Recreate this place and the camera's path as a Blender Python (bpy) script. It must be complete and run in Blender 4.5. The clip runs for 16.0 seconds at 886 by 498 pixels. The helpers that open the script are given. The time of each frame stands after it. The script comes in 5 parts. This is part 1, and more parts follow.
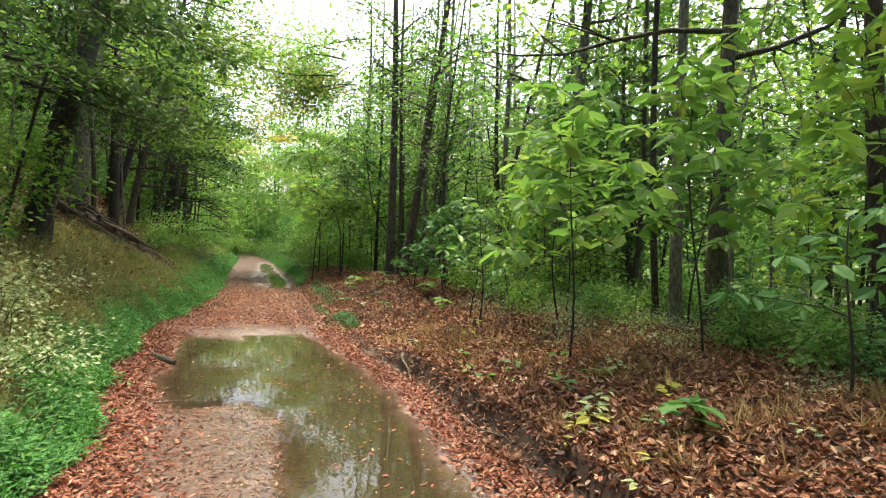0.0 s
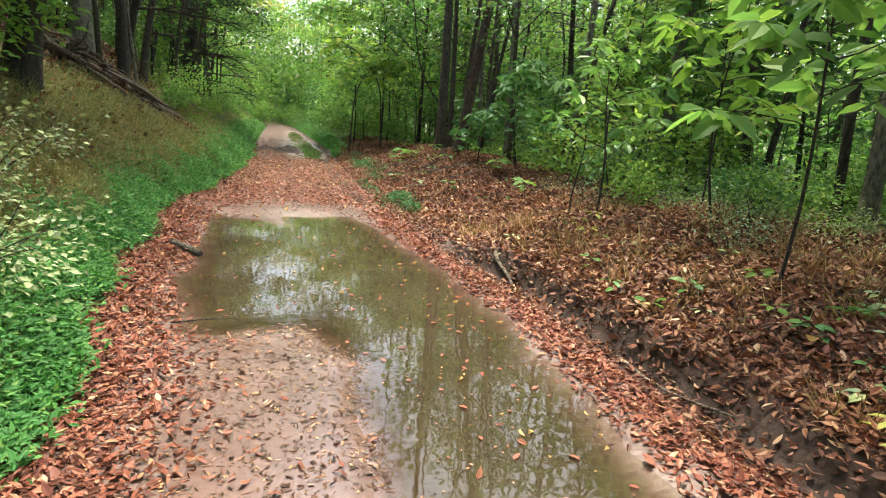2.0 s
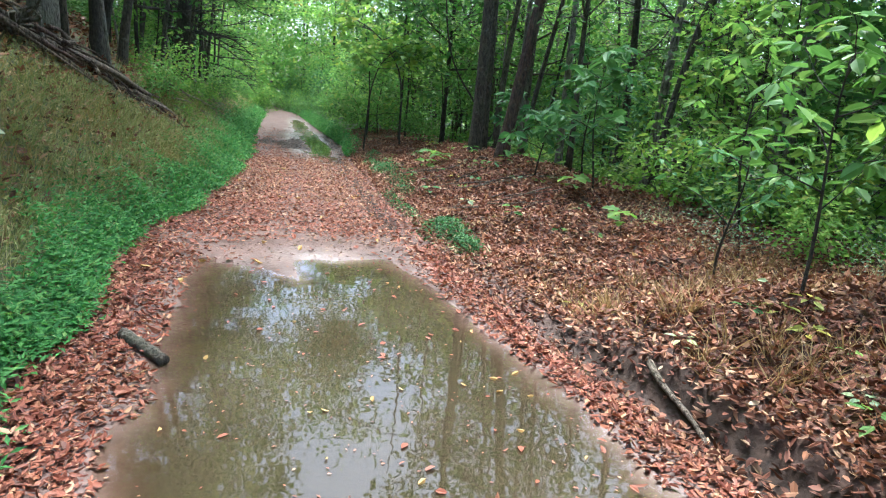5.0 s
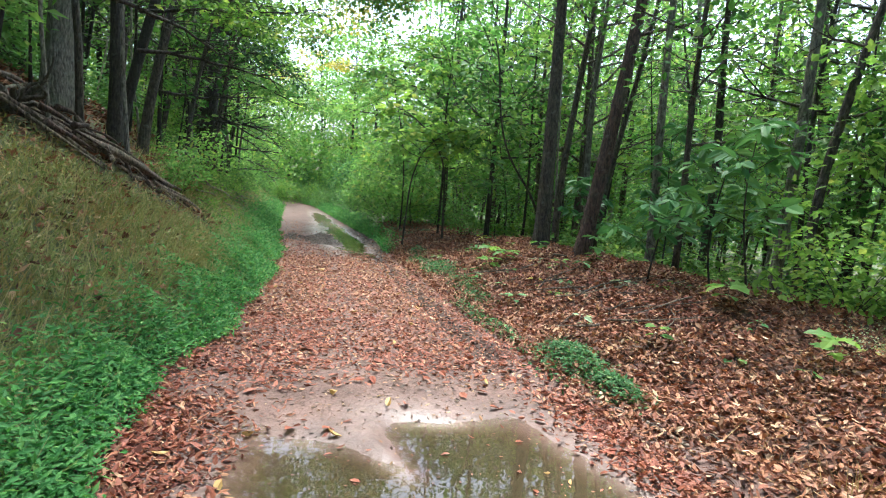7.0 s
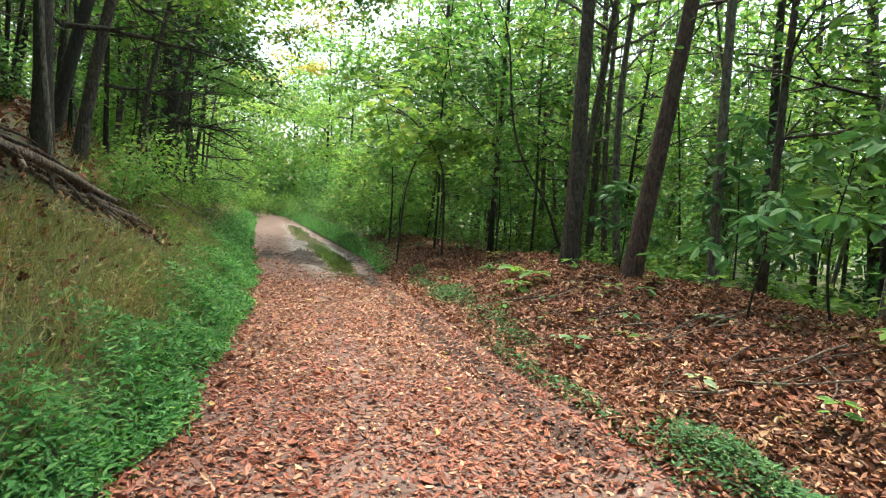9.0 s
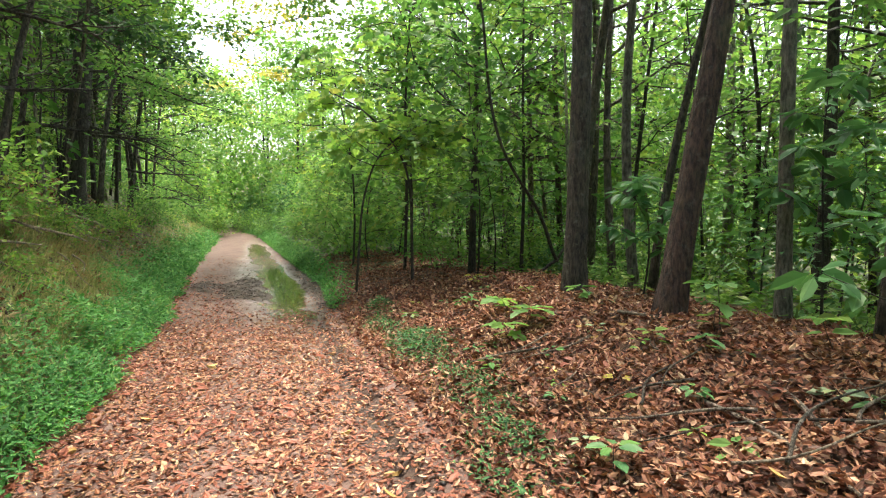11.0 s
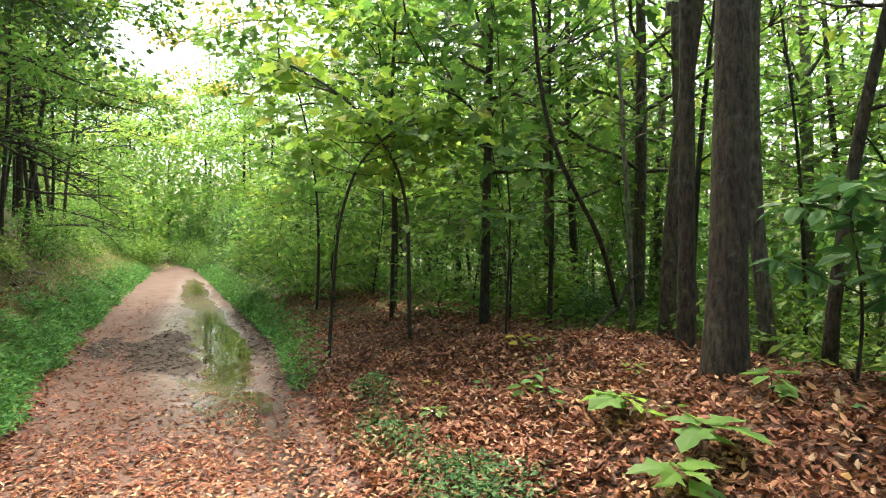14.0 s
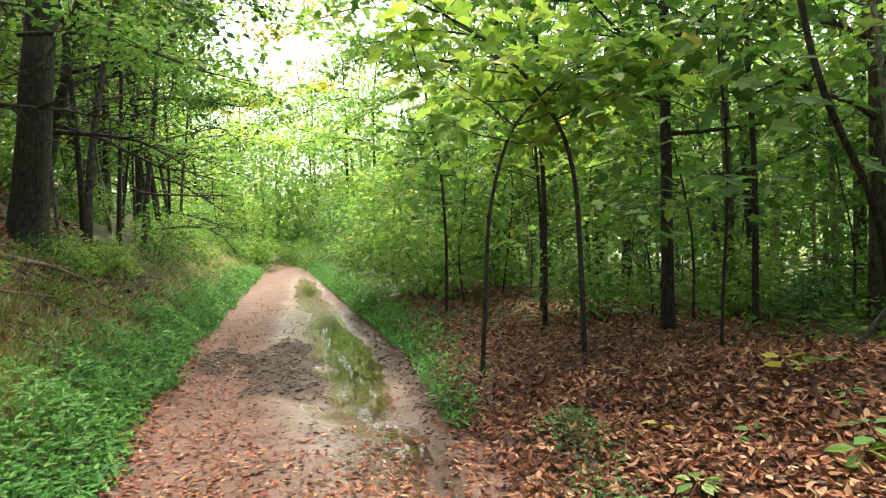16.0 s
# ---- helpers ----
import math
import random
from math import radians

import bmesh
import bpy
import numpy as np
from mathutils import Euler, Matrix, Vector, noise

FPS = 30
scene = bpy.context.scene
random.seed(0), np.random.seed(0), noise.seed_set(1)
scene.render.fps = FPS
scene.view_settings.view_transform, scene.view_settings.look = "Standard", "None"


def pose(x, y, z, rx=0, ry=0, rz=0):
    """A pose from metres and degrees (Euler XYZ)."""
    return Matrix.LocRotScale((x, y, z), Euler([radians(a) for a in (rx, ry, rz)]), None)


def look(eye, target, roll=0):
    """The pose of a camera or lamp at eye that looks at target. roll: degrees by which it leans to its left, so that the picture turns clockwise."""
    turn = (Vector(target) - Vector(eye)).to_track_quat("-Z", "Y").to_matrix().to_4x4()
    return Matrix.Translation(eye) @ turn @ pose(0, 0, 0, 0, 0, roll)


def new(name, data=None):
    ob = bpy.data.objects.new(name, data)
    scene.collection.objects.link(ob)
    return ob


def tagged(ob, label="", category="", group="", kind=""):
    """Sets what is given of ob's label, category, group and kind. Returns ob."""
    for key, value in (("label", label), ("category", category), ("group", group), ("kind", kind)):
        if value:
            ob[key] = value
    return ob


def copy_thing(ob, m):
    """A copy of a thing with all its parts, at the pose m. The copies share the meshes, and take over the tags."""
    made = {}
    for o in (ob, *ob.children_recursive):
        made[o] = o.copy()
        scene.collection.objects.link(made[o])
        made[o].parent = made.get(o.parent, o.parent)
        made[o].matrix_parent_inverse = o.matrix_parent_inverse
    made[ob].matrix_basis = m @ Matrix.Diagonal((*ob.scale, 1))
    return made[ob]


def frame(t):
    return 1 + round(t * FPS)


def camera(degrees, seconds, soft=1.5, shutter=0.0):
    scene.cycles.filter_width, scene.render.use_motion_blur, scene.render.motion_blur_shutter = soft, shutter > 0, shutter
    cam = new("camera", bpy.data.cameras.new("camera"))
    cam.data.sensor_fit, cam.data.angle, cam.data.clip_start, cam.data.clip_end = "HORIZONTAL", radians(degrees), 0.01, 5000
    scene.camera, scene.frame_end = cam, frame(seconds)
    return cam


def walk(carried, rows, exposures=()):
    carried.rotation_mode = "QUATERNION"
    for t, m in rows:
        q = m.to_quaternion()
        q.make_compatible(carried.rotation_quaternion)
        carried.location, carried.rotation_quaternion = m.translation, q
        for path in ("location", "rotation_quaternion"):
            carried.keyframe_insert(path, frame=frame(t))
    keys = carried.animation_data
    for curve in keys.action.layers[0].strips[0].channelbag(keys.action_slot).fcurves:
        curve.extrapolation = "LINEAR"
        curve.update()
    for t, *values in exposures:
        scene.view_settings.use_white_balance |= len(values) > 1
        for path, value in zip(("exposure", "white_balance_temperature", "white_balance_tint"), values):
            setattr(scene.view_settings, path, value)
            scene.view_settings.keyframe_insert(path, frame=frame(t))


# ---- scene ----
# Camera: seconds, place in metres, then heading, pitch and roll in degrees.
cam = camera(73.9, 16.0, soft=1.15)
ROWS = [
    (0.0, -0.269, -0.119, 1.599, -18.00, -0.48, -1.98),
    (0.5, -0.306, 0.454, 1.581, -16.93, -4.68, -2.59),
    (1.0, -0.325, 1.065, 1.422, -15.83, -8.67, -3.01),
    (1.5, -0.401, 1.553, 1.412, -14.80, -11.04, -3.05),
    (2.0, -0.455, 2.004, 1.425, -15.52, -12.61, -3.76),
    (2.5, -0.496, 2.439, 1.435, -16.31, -16.40, -5.10),
    (3.0, -0.506, 2.840, 1.399, -15.37, -18.58, -5.68),
    (5.5, -0.591, 4.999, 1.583, -15.41, -10.87, -4.28),
    (6.0, -0.677, 5.591, 1.507, -14.35, -7.21, -4.10),
    (6.5, -0.891, 6.115, 1.480, -13.64, -5.14, -3.74),
    (7.0, -1.020, 6.528, 1.453, -14.86, -5.28, -4.28),
    (7.5, -1.099, 7.060, 1.453, -16.05, -5.10, -4.26),
    (8.0, -1.179, 7.479, 1.456, -16.90, -4.64, -3.96),
    (8.5, -1.175, 7.948, 1.446, -17.30, -4.46, -3.68),
    (11.0, -0.110, 10.602, 1.539, -19.00, -3.64, -0.59),
    (11.5, 0.056, 11.161, 1.543, -21.24, -3.23, -0.61),
    (12.0, 0.266, 11.656, 1.502, -23.86, -2.81, -1.00),
    (12.5, 0.359, 12.205, 1.498, -26.26, -2.12, -1.24),
    (13.0, 0.265, 12.679, 1.533, -27.20, -1.42, -1.42),
    (13.5, 0.275, 13.158, 1.541, -26.16, -1.12, -0.89),
    (14.0, 0.182, 13.648, 1.509, -23.87, -0.70, -0.33),
    (14.5, 0.057, 14.056, 1.480, -21.72, -0.26, -0.03),
    (15.0, 0.075, 14.538, 1.459, -19.43, -0.53, 0.38),
    (15.5, 0.085, 14.933, 1.437, -16.25, -0.63, 1.56),
    (16.0, 0.077, 15.313, 1.445, -14.59, -1.20, 1.86),
]
walk(cam, [(t, pose(x, y, z, 90 + pitch, roll, yaw)) for t, x, y, z, yaw, pitch, roll in ROWS],
     exposures=[(0.0, 2.12, 7200, 2), (2.5, 2.32, 6600, 2), (5.5, 2.42, 5400, 2), (8.5, 2.38, 6400, 2), (11.0, 2.58, 6800, 4), (14.5, 2.70, 7200, 8), (16.0, 2.86, 7300, 8)])

# ---- light: bright overcast sky, weak broad sun ----
world = bpy.data.worlds.new("sky")
scene.world = world
world.use_nodes = True
wn = world.node_tree.nodes
sky = wn.new("ShaderNodeTexSky")
sky.sky_type, sky.sun_disc = "NISHITA", False
sky.sun_elevation, sky.sun_rotation = radians(70), radians(20)
sky.air_density, sky.dust_density, sky.ozone_density = 1.0, 6.0, 1.0
wn["Background"].inputs["Strength"].default_value = 0.15
world.node_tree.links.new(sky.outputs["Color"], wn["Background"].inputs["Color"])
sun_data = bpy.data.lights.new("sun", "SUN")
sun_data.energy, sun_data.angle, sun_data.color = 1.3, radians(16), (1.0, 0.95, 0.86)
sun = new("sun", sun_data)
sun.matrix_world = look((3, 8, 30), (3 - 30 * math.sin(radians(20)) * 0.364, 8 - 30 * math.cos(radians(20)) * 0.364, 0))
scene.view_settings.exposure = 0.0

rng = np.random.default_rng(7)


# ---- materials ----
def ramp(nt, fac, stops, interp="LINEAR"):
    n = nt.nodes.new("ShaderNodeValToRGB")
    n.color_ramp.interpolation = interp
    e = n.color_ramp.elements
    while len(e) < len(stops):
        e.new(0.5)
    for k, (p, c) in zip(e, stops):
        k.position, k.color = p, (*c, 1)
    nt.links.new(fac, n.inputs["Fac"])
    return n.outputs["Color"]


def noise_tex(nt, scale, detail=4.0, vec=None, rough=0.55):
    n = nt.nodes.new("ShaderNodeTexNoise")
    n.inputs["Scale"].default_value, n.inputs["Detail"].default_value = scale, detail
    n.inputs["Roughness"].default_value = rough
    if vec is not None:
        nt.links.new(vec, n.inputs["Vector"])
    return n.outputs["Fac"]


def mix_col(nt, fac, a, b, mode="MIX"):
    n = nt.nodes.new("ShaderNodeMix")
    n.data_type, n.blend_type = "RGBA", mode
    ins = [s for s in n.inputs if s.enabled]
    for s, val in zip(ins, (fac, a, b)):
        if isinstance(val, bpy.types.NodeSocket):
            nt.links.new(val, s)
        elif isinstance(val, tuple):
            s.default_value = (*val, 1)
        else:
            s.default_value = val
    return [s for s in n.outputs if s.enabled][0]


def math_node(nt, op, a, b=0.0, clamp=False):
    n = nt.nodes.new("ShaderNodeMath")
    n.operation, n.use_clamp = op, clamp
    for s, val in zip(n.inputs, (a, b)):
        if isinstance(val, bpy.types.NodeSocket):
            nt.links.new(val, s)
        else:
            s.default_value = val
    return n.outputs[0]


def blank(name):
    m = bpy.data.materials.new(name)
    m.use_nodes = True
    nt = m.node_tree
    return m, nt, nt.nodes["Principled BSDF"]


def bump(nt, b, height, strength, dist):
    n = nt.nodes.new("ShaderNodeBump")
    n.inputs["Strength"].default_value, n.inputs["Distance"].default_value = strength, dist
    nt.links.new(height, n.inputs["Height"])
    nt.links.new(n.outputs["Normal"], b.inputs["Normal"])


def coords(nt, kind="Object"):
    return nt.nodes.new("ShaderNodeTexCoord").outputs[kind]


def leaf_mat(name, stops, rough=0.45, trans=0.45, trans_tint=(1.0, 1.0, 0.7), tone=True, patch=None):
    m, nt, b = blank(name)
    g = nt.nodes.new("ShaderNodeNewGeometry")
    col = ramp(nt, g.outputs["Random Per Island"], stops)
    big = noise_tex(nt, 1.3, 2.0, g.outputs["Position"])
    col = mix_col(nt, ramp(nt, big, [(0.35, (0, 0, 0)), (0.7, (1, 1, 1))]), col, mix_col(nt, 0.5, col, (0.6, 0.7, 0.5), "MULTIPLY"))
    if patch:
        spots = noise_tex(nt, 1.7, 4.0, g.outputs["Position"], 0.6)
        col = mix_col(nt, ramp(nt, spots, [(0.48, (0, 0, 0)), (0.62, (0.85, 0.85, 0.85))]), col, mix_col(nt, 1.0, col, patch, "MULTIPLY"))
    info = nt.nodes.new("ShaderNodeObjectInfo")
    if tone:
        col = mix_col(nt, 1.0, col, ramp(nt, info.outputs["Random"], [(0.0, (0.72, 0.82, 0.85)), (0.35, (0.95, 1.0, 1.0)), (0.7, (1.12, 1.08, 0.9)), (1.0, (1.35, 1.2, 0.85))]), "MULTIPLY")
    nt.links.new(col, b.inputs["Base Color"])
    b.inputs["Roughness"].default_value = rough
    b.inputs["Specular IOR Level"].default_value = 0.2
    if trans > 0:
        t = nt.nodes.new("ShaderNodeBsdfTranslucent")
        nt.links.new(mix_col(nt, 1.0, col, trans_tint, "MULTIPLY"), t.inputs["Color"])
        mx = nt.nodes.new("ShaderNodeMixShader")
        mx.inputs[0].default_value = trans
        nt.links.new(b.outputs[0], mx.inputs[1])
        nt.links.new(t.outputs[0], mx.inputs[2])
        nt.links.new(mx.outputs[0], nt.nodes["Material Output"].inputs["Surface"])
    return m


def bark_mat(name, dark, light, moss=0.25, rough=0.85):
    m, nt, b = blank(name)
    vec = coords(nt)
    mp = nt.nodes.new("ShaderNodeMapping")
    mp.inputs["Scale"].default_value = (9, 9, 2.6)
    nt.links.new(vec, mp.inputs["Vector"])
    grain = noise_tex(nt, 4.0, 6.0, mp.outputs["Vector"], 0.65)
    col = ramp(nt, grain, [(0.38, dark), (0.64, light)])
    patch = noise_tex(nt, 2.2, 3.0, vec)
    col = mix_col(nt, ramp(nt, patch, [(0.52, (0, 0, 0)), (0.72, (moss, moss, moss))]), col, (0.16, 0.19, 0.10))
    crust = noise_tex(nt, 11.0, 5.0, vec, 0.7)
    col = mix_col(nt, ramp(nt, crust, [(0.57, (0, 0, 0)), (0.66, (moss, moss, moss))]), col, (0.27, 0.29, 0.24))
    info = nt.nodes.new("ShaderNodeObjectInfo")
    tone = math_node(nt, "ADD", math_node(nt, "MULTIPLY", info.outputs["Random"], 0.5), 0.75)
    cmb = nt.nodes.new("ShaderNodeCombineColor")
    for k in range(3):
        nt.links.new(tone, cmb.inputs[k])
    col = mix_col(nt, 1.0, col, cmb.outputs[0], "MULTIPLY")
    nt.links.new(col, b.inputs["Base Color"])
    b.inputs["Roughness"].default_value = rough
    bump(nt, b, grain, 1.0, 0.045)
    return m


BARK = bark_mat("bark_brown", (0.020, 0.016, 0.012), (0.105, 0.084, 0.062))
BARK_RED = bark_mat("bark_reddish", (0.018, 0.011, 0.008), (0.092, 0.054, 0.039), 0.15)
BARK_GREY = bark_mat("bark_grey", (0.06, 0.055, 0.045), (0.24, 0.22, 0.18), 0.45)
BARK_DARK = bark_mat("bark_dark", (0.010, 0.008, 0.006), (0.05, 0.04, 0.03), 0.12)
DEAD = bark_mat("dead_wood", (0.05, 0.036, 0.026), (0.27, 0.21, 0.155), 0.15)
LEAF_MID = leaf_mat("leaf_green", [(0.0, (0.055, 0.130, 0.037)), (0.45, (0.101, 0.215, 0.059)), (0.8, (0.156, 0.285, 0.077)), (1.0, (0.239, 0.320, 0.104))], 0.45, 0.57)
LEAF_LIGHT = leaf_mat("leaf_light_green", [(0.0, (0.120, 0.250, 0.069)), (0.5, (0.188, 0.350, 0.104)), (0.9, (0.258, 0.400, 0.126)), (1.0, (0.330, 0.370, 0.136))], 0.45, 0.6)
LEAF_COOL = leaf_mat("leaf_blue_green", [(0.0, (0.06, 0.16, 0.055)), (0.6, (0.105, 0.235, 0.085)), (1.0, (0.17, 0.31, 0.12))], 0.4, 0.4, (1.0, 1.0, 0.8))
LEAF_DARK = leaf_mat("leaf_dark_green", [(0.0, (0.032, 0.070, 0.030)), (0.6, (0.059, 0.120, 0.046)), (1.0, (0.101, 0.170, 0.065))], 0.55, 0.4)
LEAF_PALE = leaf_mat("leaf_pale", [(0.0, (0.20, 0.26, 0.11)), (0.6, (0.30, 0.37, 0.22)), (1.0, (0.42, 0.47, 0.37))], 0.5, 0.3, (1, 1, 1))
LEAF_YELLOW = leaf_mat("leaf_yellowing", [(0.0, (0.24, 0.27, 0.05)), (0.6, (0.38, 0.36, 0.09)), (1.0, (0.50, 0.42, 0.16))], 0.5, 0.35, (1, 1, 0.7))
HERB = leaf_mat("herb_green", [(0.0, (0.042, 0.135, 0.038)), (0.5, (0.078, 0.235, 0.066)), (0.9, (0.135, 0.32, 0.09)), (1.0, (0.21, 0.34, 0.10))], 0.55, 0.42, (1, 1, 0.6), tone=False)
GRASS = leaf_mat("grass_olive", [(0.0, (0.15, 0.20, 0.075)), (0.4, (0.24, 0.28, 0.11)), (0.75, (0.33, 0.32, 0.15)), (1.0, (0.47, 0.38, 0.23))], 0.6, 0.4, (1, 1, 0.7), tone=False, patch=(0.86, 0.66, 0.55))
HERB_COOL = leaf_mat("herb_blue_green", [(0.0, (0.030, 0.085, 0.032)), (0.5, (0.058, 0.150, 0.055)), (0.9, (0.10, 0.215, 0.08)), (1.0, (0.17, 0.26, 0.10))], 0.55, 0.4, (1, 1, 0.7), tone=False)
STRAW = leaf_mat("dry_grass", [(0.0, (0.16, 0.10, 0.05)), (0.6, (0.34, 0.23, 0.11)), (1.0, (0.50, 0.38, 0.20))], 0.65, 0.25, (1, 0.9, 0.7), tone=False)
FALLEN = leaf_mat("fallen_leaf", [(0.0, (0.07, 0.027, 0.018)), (0.3, (0.175, 0.056, 0.037)), (0.6, (0.27, 0.090, 0.058)), (0.88, (0.35, 0.140, 0.088)), (1.0, (0.48, 0.29, 0.18))], 0.5, 0.12, (1, 0.8, 0.5), tone=False)
FALLEN_TAN = leaf_mat("fallen_leaf_tan", [(0.0, (0.08, 0.034, 0.022)), (0.35, (0.22, 0.085, 0.052)), (0.7, (0.36, 0.165, 0.098)), (0.92, (0.48, 0.275, 0.165)), (1.0, (0.58, 0.42, 0.29))], 0.5, 0.12, (1, 0.8, 0.5), tone=False)
FALLEN_BROWN = leaf_mat("fallen_leaf_brown", [(0.0, (0.050, 0.023, 0.016)), (0.35, (0.125, 0.047, 0.032)), (0.65, (0.225, 0.088, 0.056)), (0.88, (0.32, 0.15, 0.092)), (1.0, (0.46, 0.31, 0.20))], 0.55, 0.12, (1, 0.8, 0.5), tone=False)
SODDEN = leaf_mat("sodden_leaf", [(0.0, (0.03, 0.018, 0.013)), (0.6, (0.10, 0.05, 0.032)), (0.9, (0.22, 0.11, 0.06)), (1.0, (0.40, 0.26, 0.14))], 0.35, 0.0, tone=False)
FALLEN_YELLOW = leaf_mat("fallen_leaf_yellow", [(0.0, (0.26, 0.13, 0.05)), (0.6, (0.44, 0.27, 0.10)), (1.0, (0.55, 0.41, 0.20))], 0.45, 0.12, (1, 0.9, 0.5), tone=False)


def ground_mat():
    m, nt, b = blank("forest_soil")
    pos = nt.nodes.new("ShaderNodeNewGeometry").outputs["Position"]

    def weight(n):
        a = nt.nodes.new("ShaderNodeAttribute")
        a.attribute_name = n
        return a.outputs["Fac"]
    fine = noise_tex(nt, 22, 8, pos, 0.65)
    mid = noise_tex(nt, 2.4, 5, pos)
    mud = ramp(nt, mid, [(0.3, (0.086, 0.050, 0.041)), (0.7, (0.165, 0.101, 0.084))])
    mud = mix_col(nt, 0.55, mud, ramp(nt, fine, [(0.25, (0.35, 0.30, 0.27)), (0.7, (1, 1, 1))]), "MULTIPLY")
    # torn wet mud, and the painted shade on the cut bank face
    dark_mud_and_shade = ramp(nt, fine, [(0.3, (0.016, 0.010, 0.007)), (0.7, (0.058, 0.034, 0.023))])
    mud = mix_col(nt, weight("churn"), mud, dark_mud_and_shade)
    vor = nt.nodes.new("ShaderNodeTexVoronoi")
    vor.inputs["Scale"].default_value = 26
    nt.links.new(pos, vor.inputs["Vector"])
    litter = ramp(nt, vor.outputs["Color"], [(0.1, (0.028, 0.016, 0.011)), (0.6, (0.085, 0.043, 0.027)), (0.95, (0.19, 0.10, 0.06))])
    soil = mix_col(nt, weight("litter"), mud, litter)
    green = ramp(nt, fine, [(0.3, (0.03, 0.045, 0.014)), (0.7, (0.085, 0.10, 0.03))])
    soil = mix_col(nt, weight("green"), soil, green)
    nt.links.new(soil, b.inputs["Base Color"])
    wet = math_node(nt, "MULTIPLY", weight("wet"), math_node(nt, "ADD", math_node(nt, "MULTIPLY", mid, 0.9), 0.45), True)
    r = math_node(nt, "SUBTRACT", 0.82, math_node(nt, "MULTIPLY", wet, 0.66), True)
    nt.links.new(r, b.inputs["Roughness"])
    nt.links.new(math_node(nt, "ADD", 0.25, math_node(nt, "MULTIPLY", wet, 0.35)), b.inputs["Specular IOR Level"])
    hgt = math_node(nt, "ADD", fine, math_node(nt, "MULTIPLY", vor.outputs["Distance"], 0.35))
    bump(nt, b, hgt, 0.55, 0.02)
    soft = math_node(nt, "SUBTRACT", 0.6, math_node(nt, "MULTIPLY", wet, 0.5), True)
    nt.links.new(soft, [n for n in nt.nodes if n.type == "BUMP"][0].inputs["Strength"])
    return m


def water_mat():
    m, nt, b = blank("muddy_water")
    pos = nt.nodes.new("ShaderNodeNewGeometry").outputs["Position"]
    col = ramp(nt, noise_tex(nt, 0.9, 3, pos), [(0.3, (0.034, 0.027, 0.015)), (0.7, (0.055, 0.043, 0.024))])
    d = nt.nodes.new("ShaderNodeBsdfDiffuse")
    nt.links.new(col, d.inputs["Color"])
    t = nt.nodes.new("ShaderNodeBsdfTransparent")
    body = nt.nodes.new("ShaderNodeMixShader")
    dep = nt.nodes.new("ShaderNodeAttribute")
    dep.attribute_name = "depth"
    clear = nt.nodes.new("ShaderNodeMapRange")
    clear.inputs["From Min"].default_value, clear.inputs["From Max"].default_value = 0.0, 0.07
    clear.inputs["To Min"].default_value, clear.inputs["To Max"].default_value = 1.0, 0.12
    nt.links.new(dep.outputs["Fac"], clear.inputs["Value"])
    nt.links.new(clear.outputs[0], body.inputs[0])
    nt.links.new(mix_col(nt, clear.outputs[0], (0.66, 0.52, 0.33), (0.97, 0.95, 0.92)), t.inputs["Color"])
    nt.links.new(d.outputs[0], body.inputs[1])
    nt.links.new(t.outputs[0], body.inputs[2])
    g = nt.nodes.new("ShaderNodeBsdfGlossy")
    g.inputs["Roughness"].default_value = 0.015
    rip = nt.nodes.new("ShaderNodeBump")
    rip.inputs["Strength"].default_value, rip.inputs["Distance"].default_value = 0.05, 0.02
    nt.links.new(noise_tex(nt, 5.0, 2, pos), rip.inputs["Height"])
    fr = nt.nodes.new("ShaderNodeFresnel")
    fr.inputs["IOR"].default_value = 1.5
    nt.links.new(rip.outputs["Normal"], g.inputs["Normal"])
    top = nt.nodes.new("ShaderNodeMixShader")
    nt.links.new(fr.outputs[0], top.inputs[0])
    nt.links.new(body.outputs[0], top.inputs[1])
    nt.links.new(g.outputs[0], top.inputs[2])
    nt.links.new(top.outputs[0], nt.nodes["Material Output"].inputs["Surface"])
    return m


SOIL, WATER = ground_mat(), water_mat()


# ---- geometry helpers ----
class Buf:
    """Vertices and faces gathered for one mesh."""

    def __init__(self):
        self.v, self.f, self.n = [], [], 0

    def add(self, verts, faces):
        self.v.append(np.asarray(verts, float).reshape(-1, 3))
        for grp in faces:
            self.f.append(np.asarray(grp, np.int64) + self.n)
        self.n += len(self.v[-1])
        return self

    def mesh(self, name, mat, smooth=True):
        me = bpy.data.meshes.new(name)
        v = np.concatenate(self.v)
        me.vertices.add(len(v))
        me.vertices.foreach_set("co", v.astype(np.float32).ravel())
        loops = np.concatenate([f.ravel() for f in self.f])
        counts = np.concatenate([np.full(len(f), f.shape[1]) for f in self.f])
        me.loops.add(len(loops))
        me.loops.foreach_set("vertex_index", loops.astype(np.int32))
        me.polygons.add(len(counts))
        me.polygons.foreach_set("loop_start", np.concatenate([[0], np.cumsum(counts)[:-1]]).astype(np.int32))
        me.polygons.foreach_set("loop_total", counts.astype(np.int32))
        me.polygons.foreach_set("use_smooth", np.full(len(counts), smooth))
        me.update(calc_edges=True)
        me.materials.append(mat)
        return me


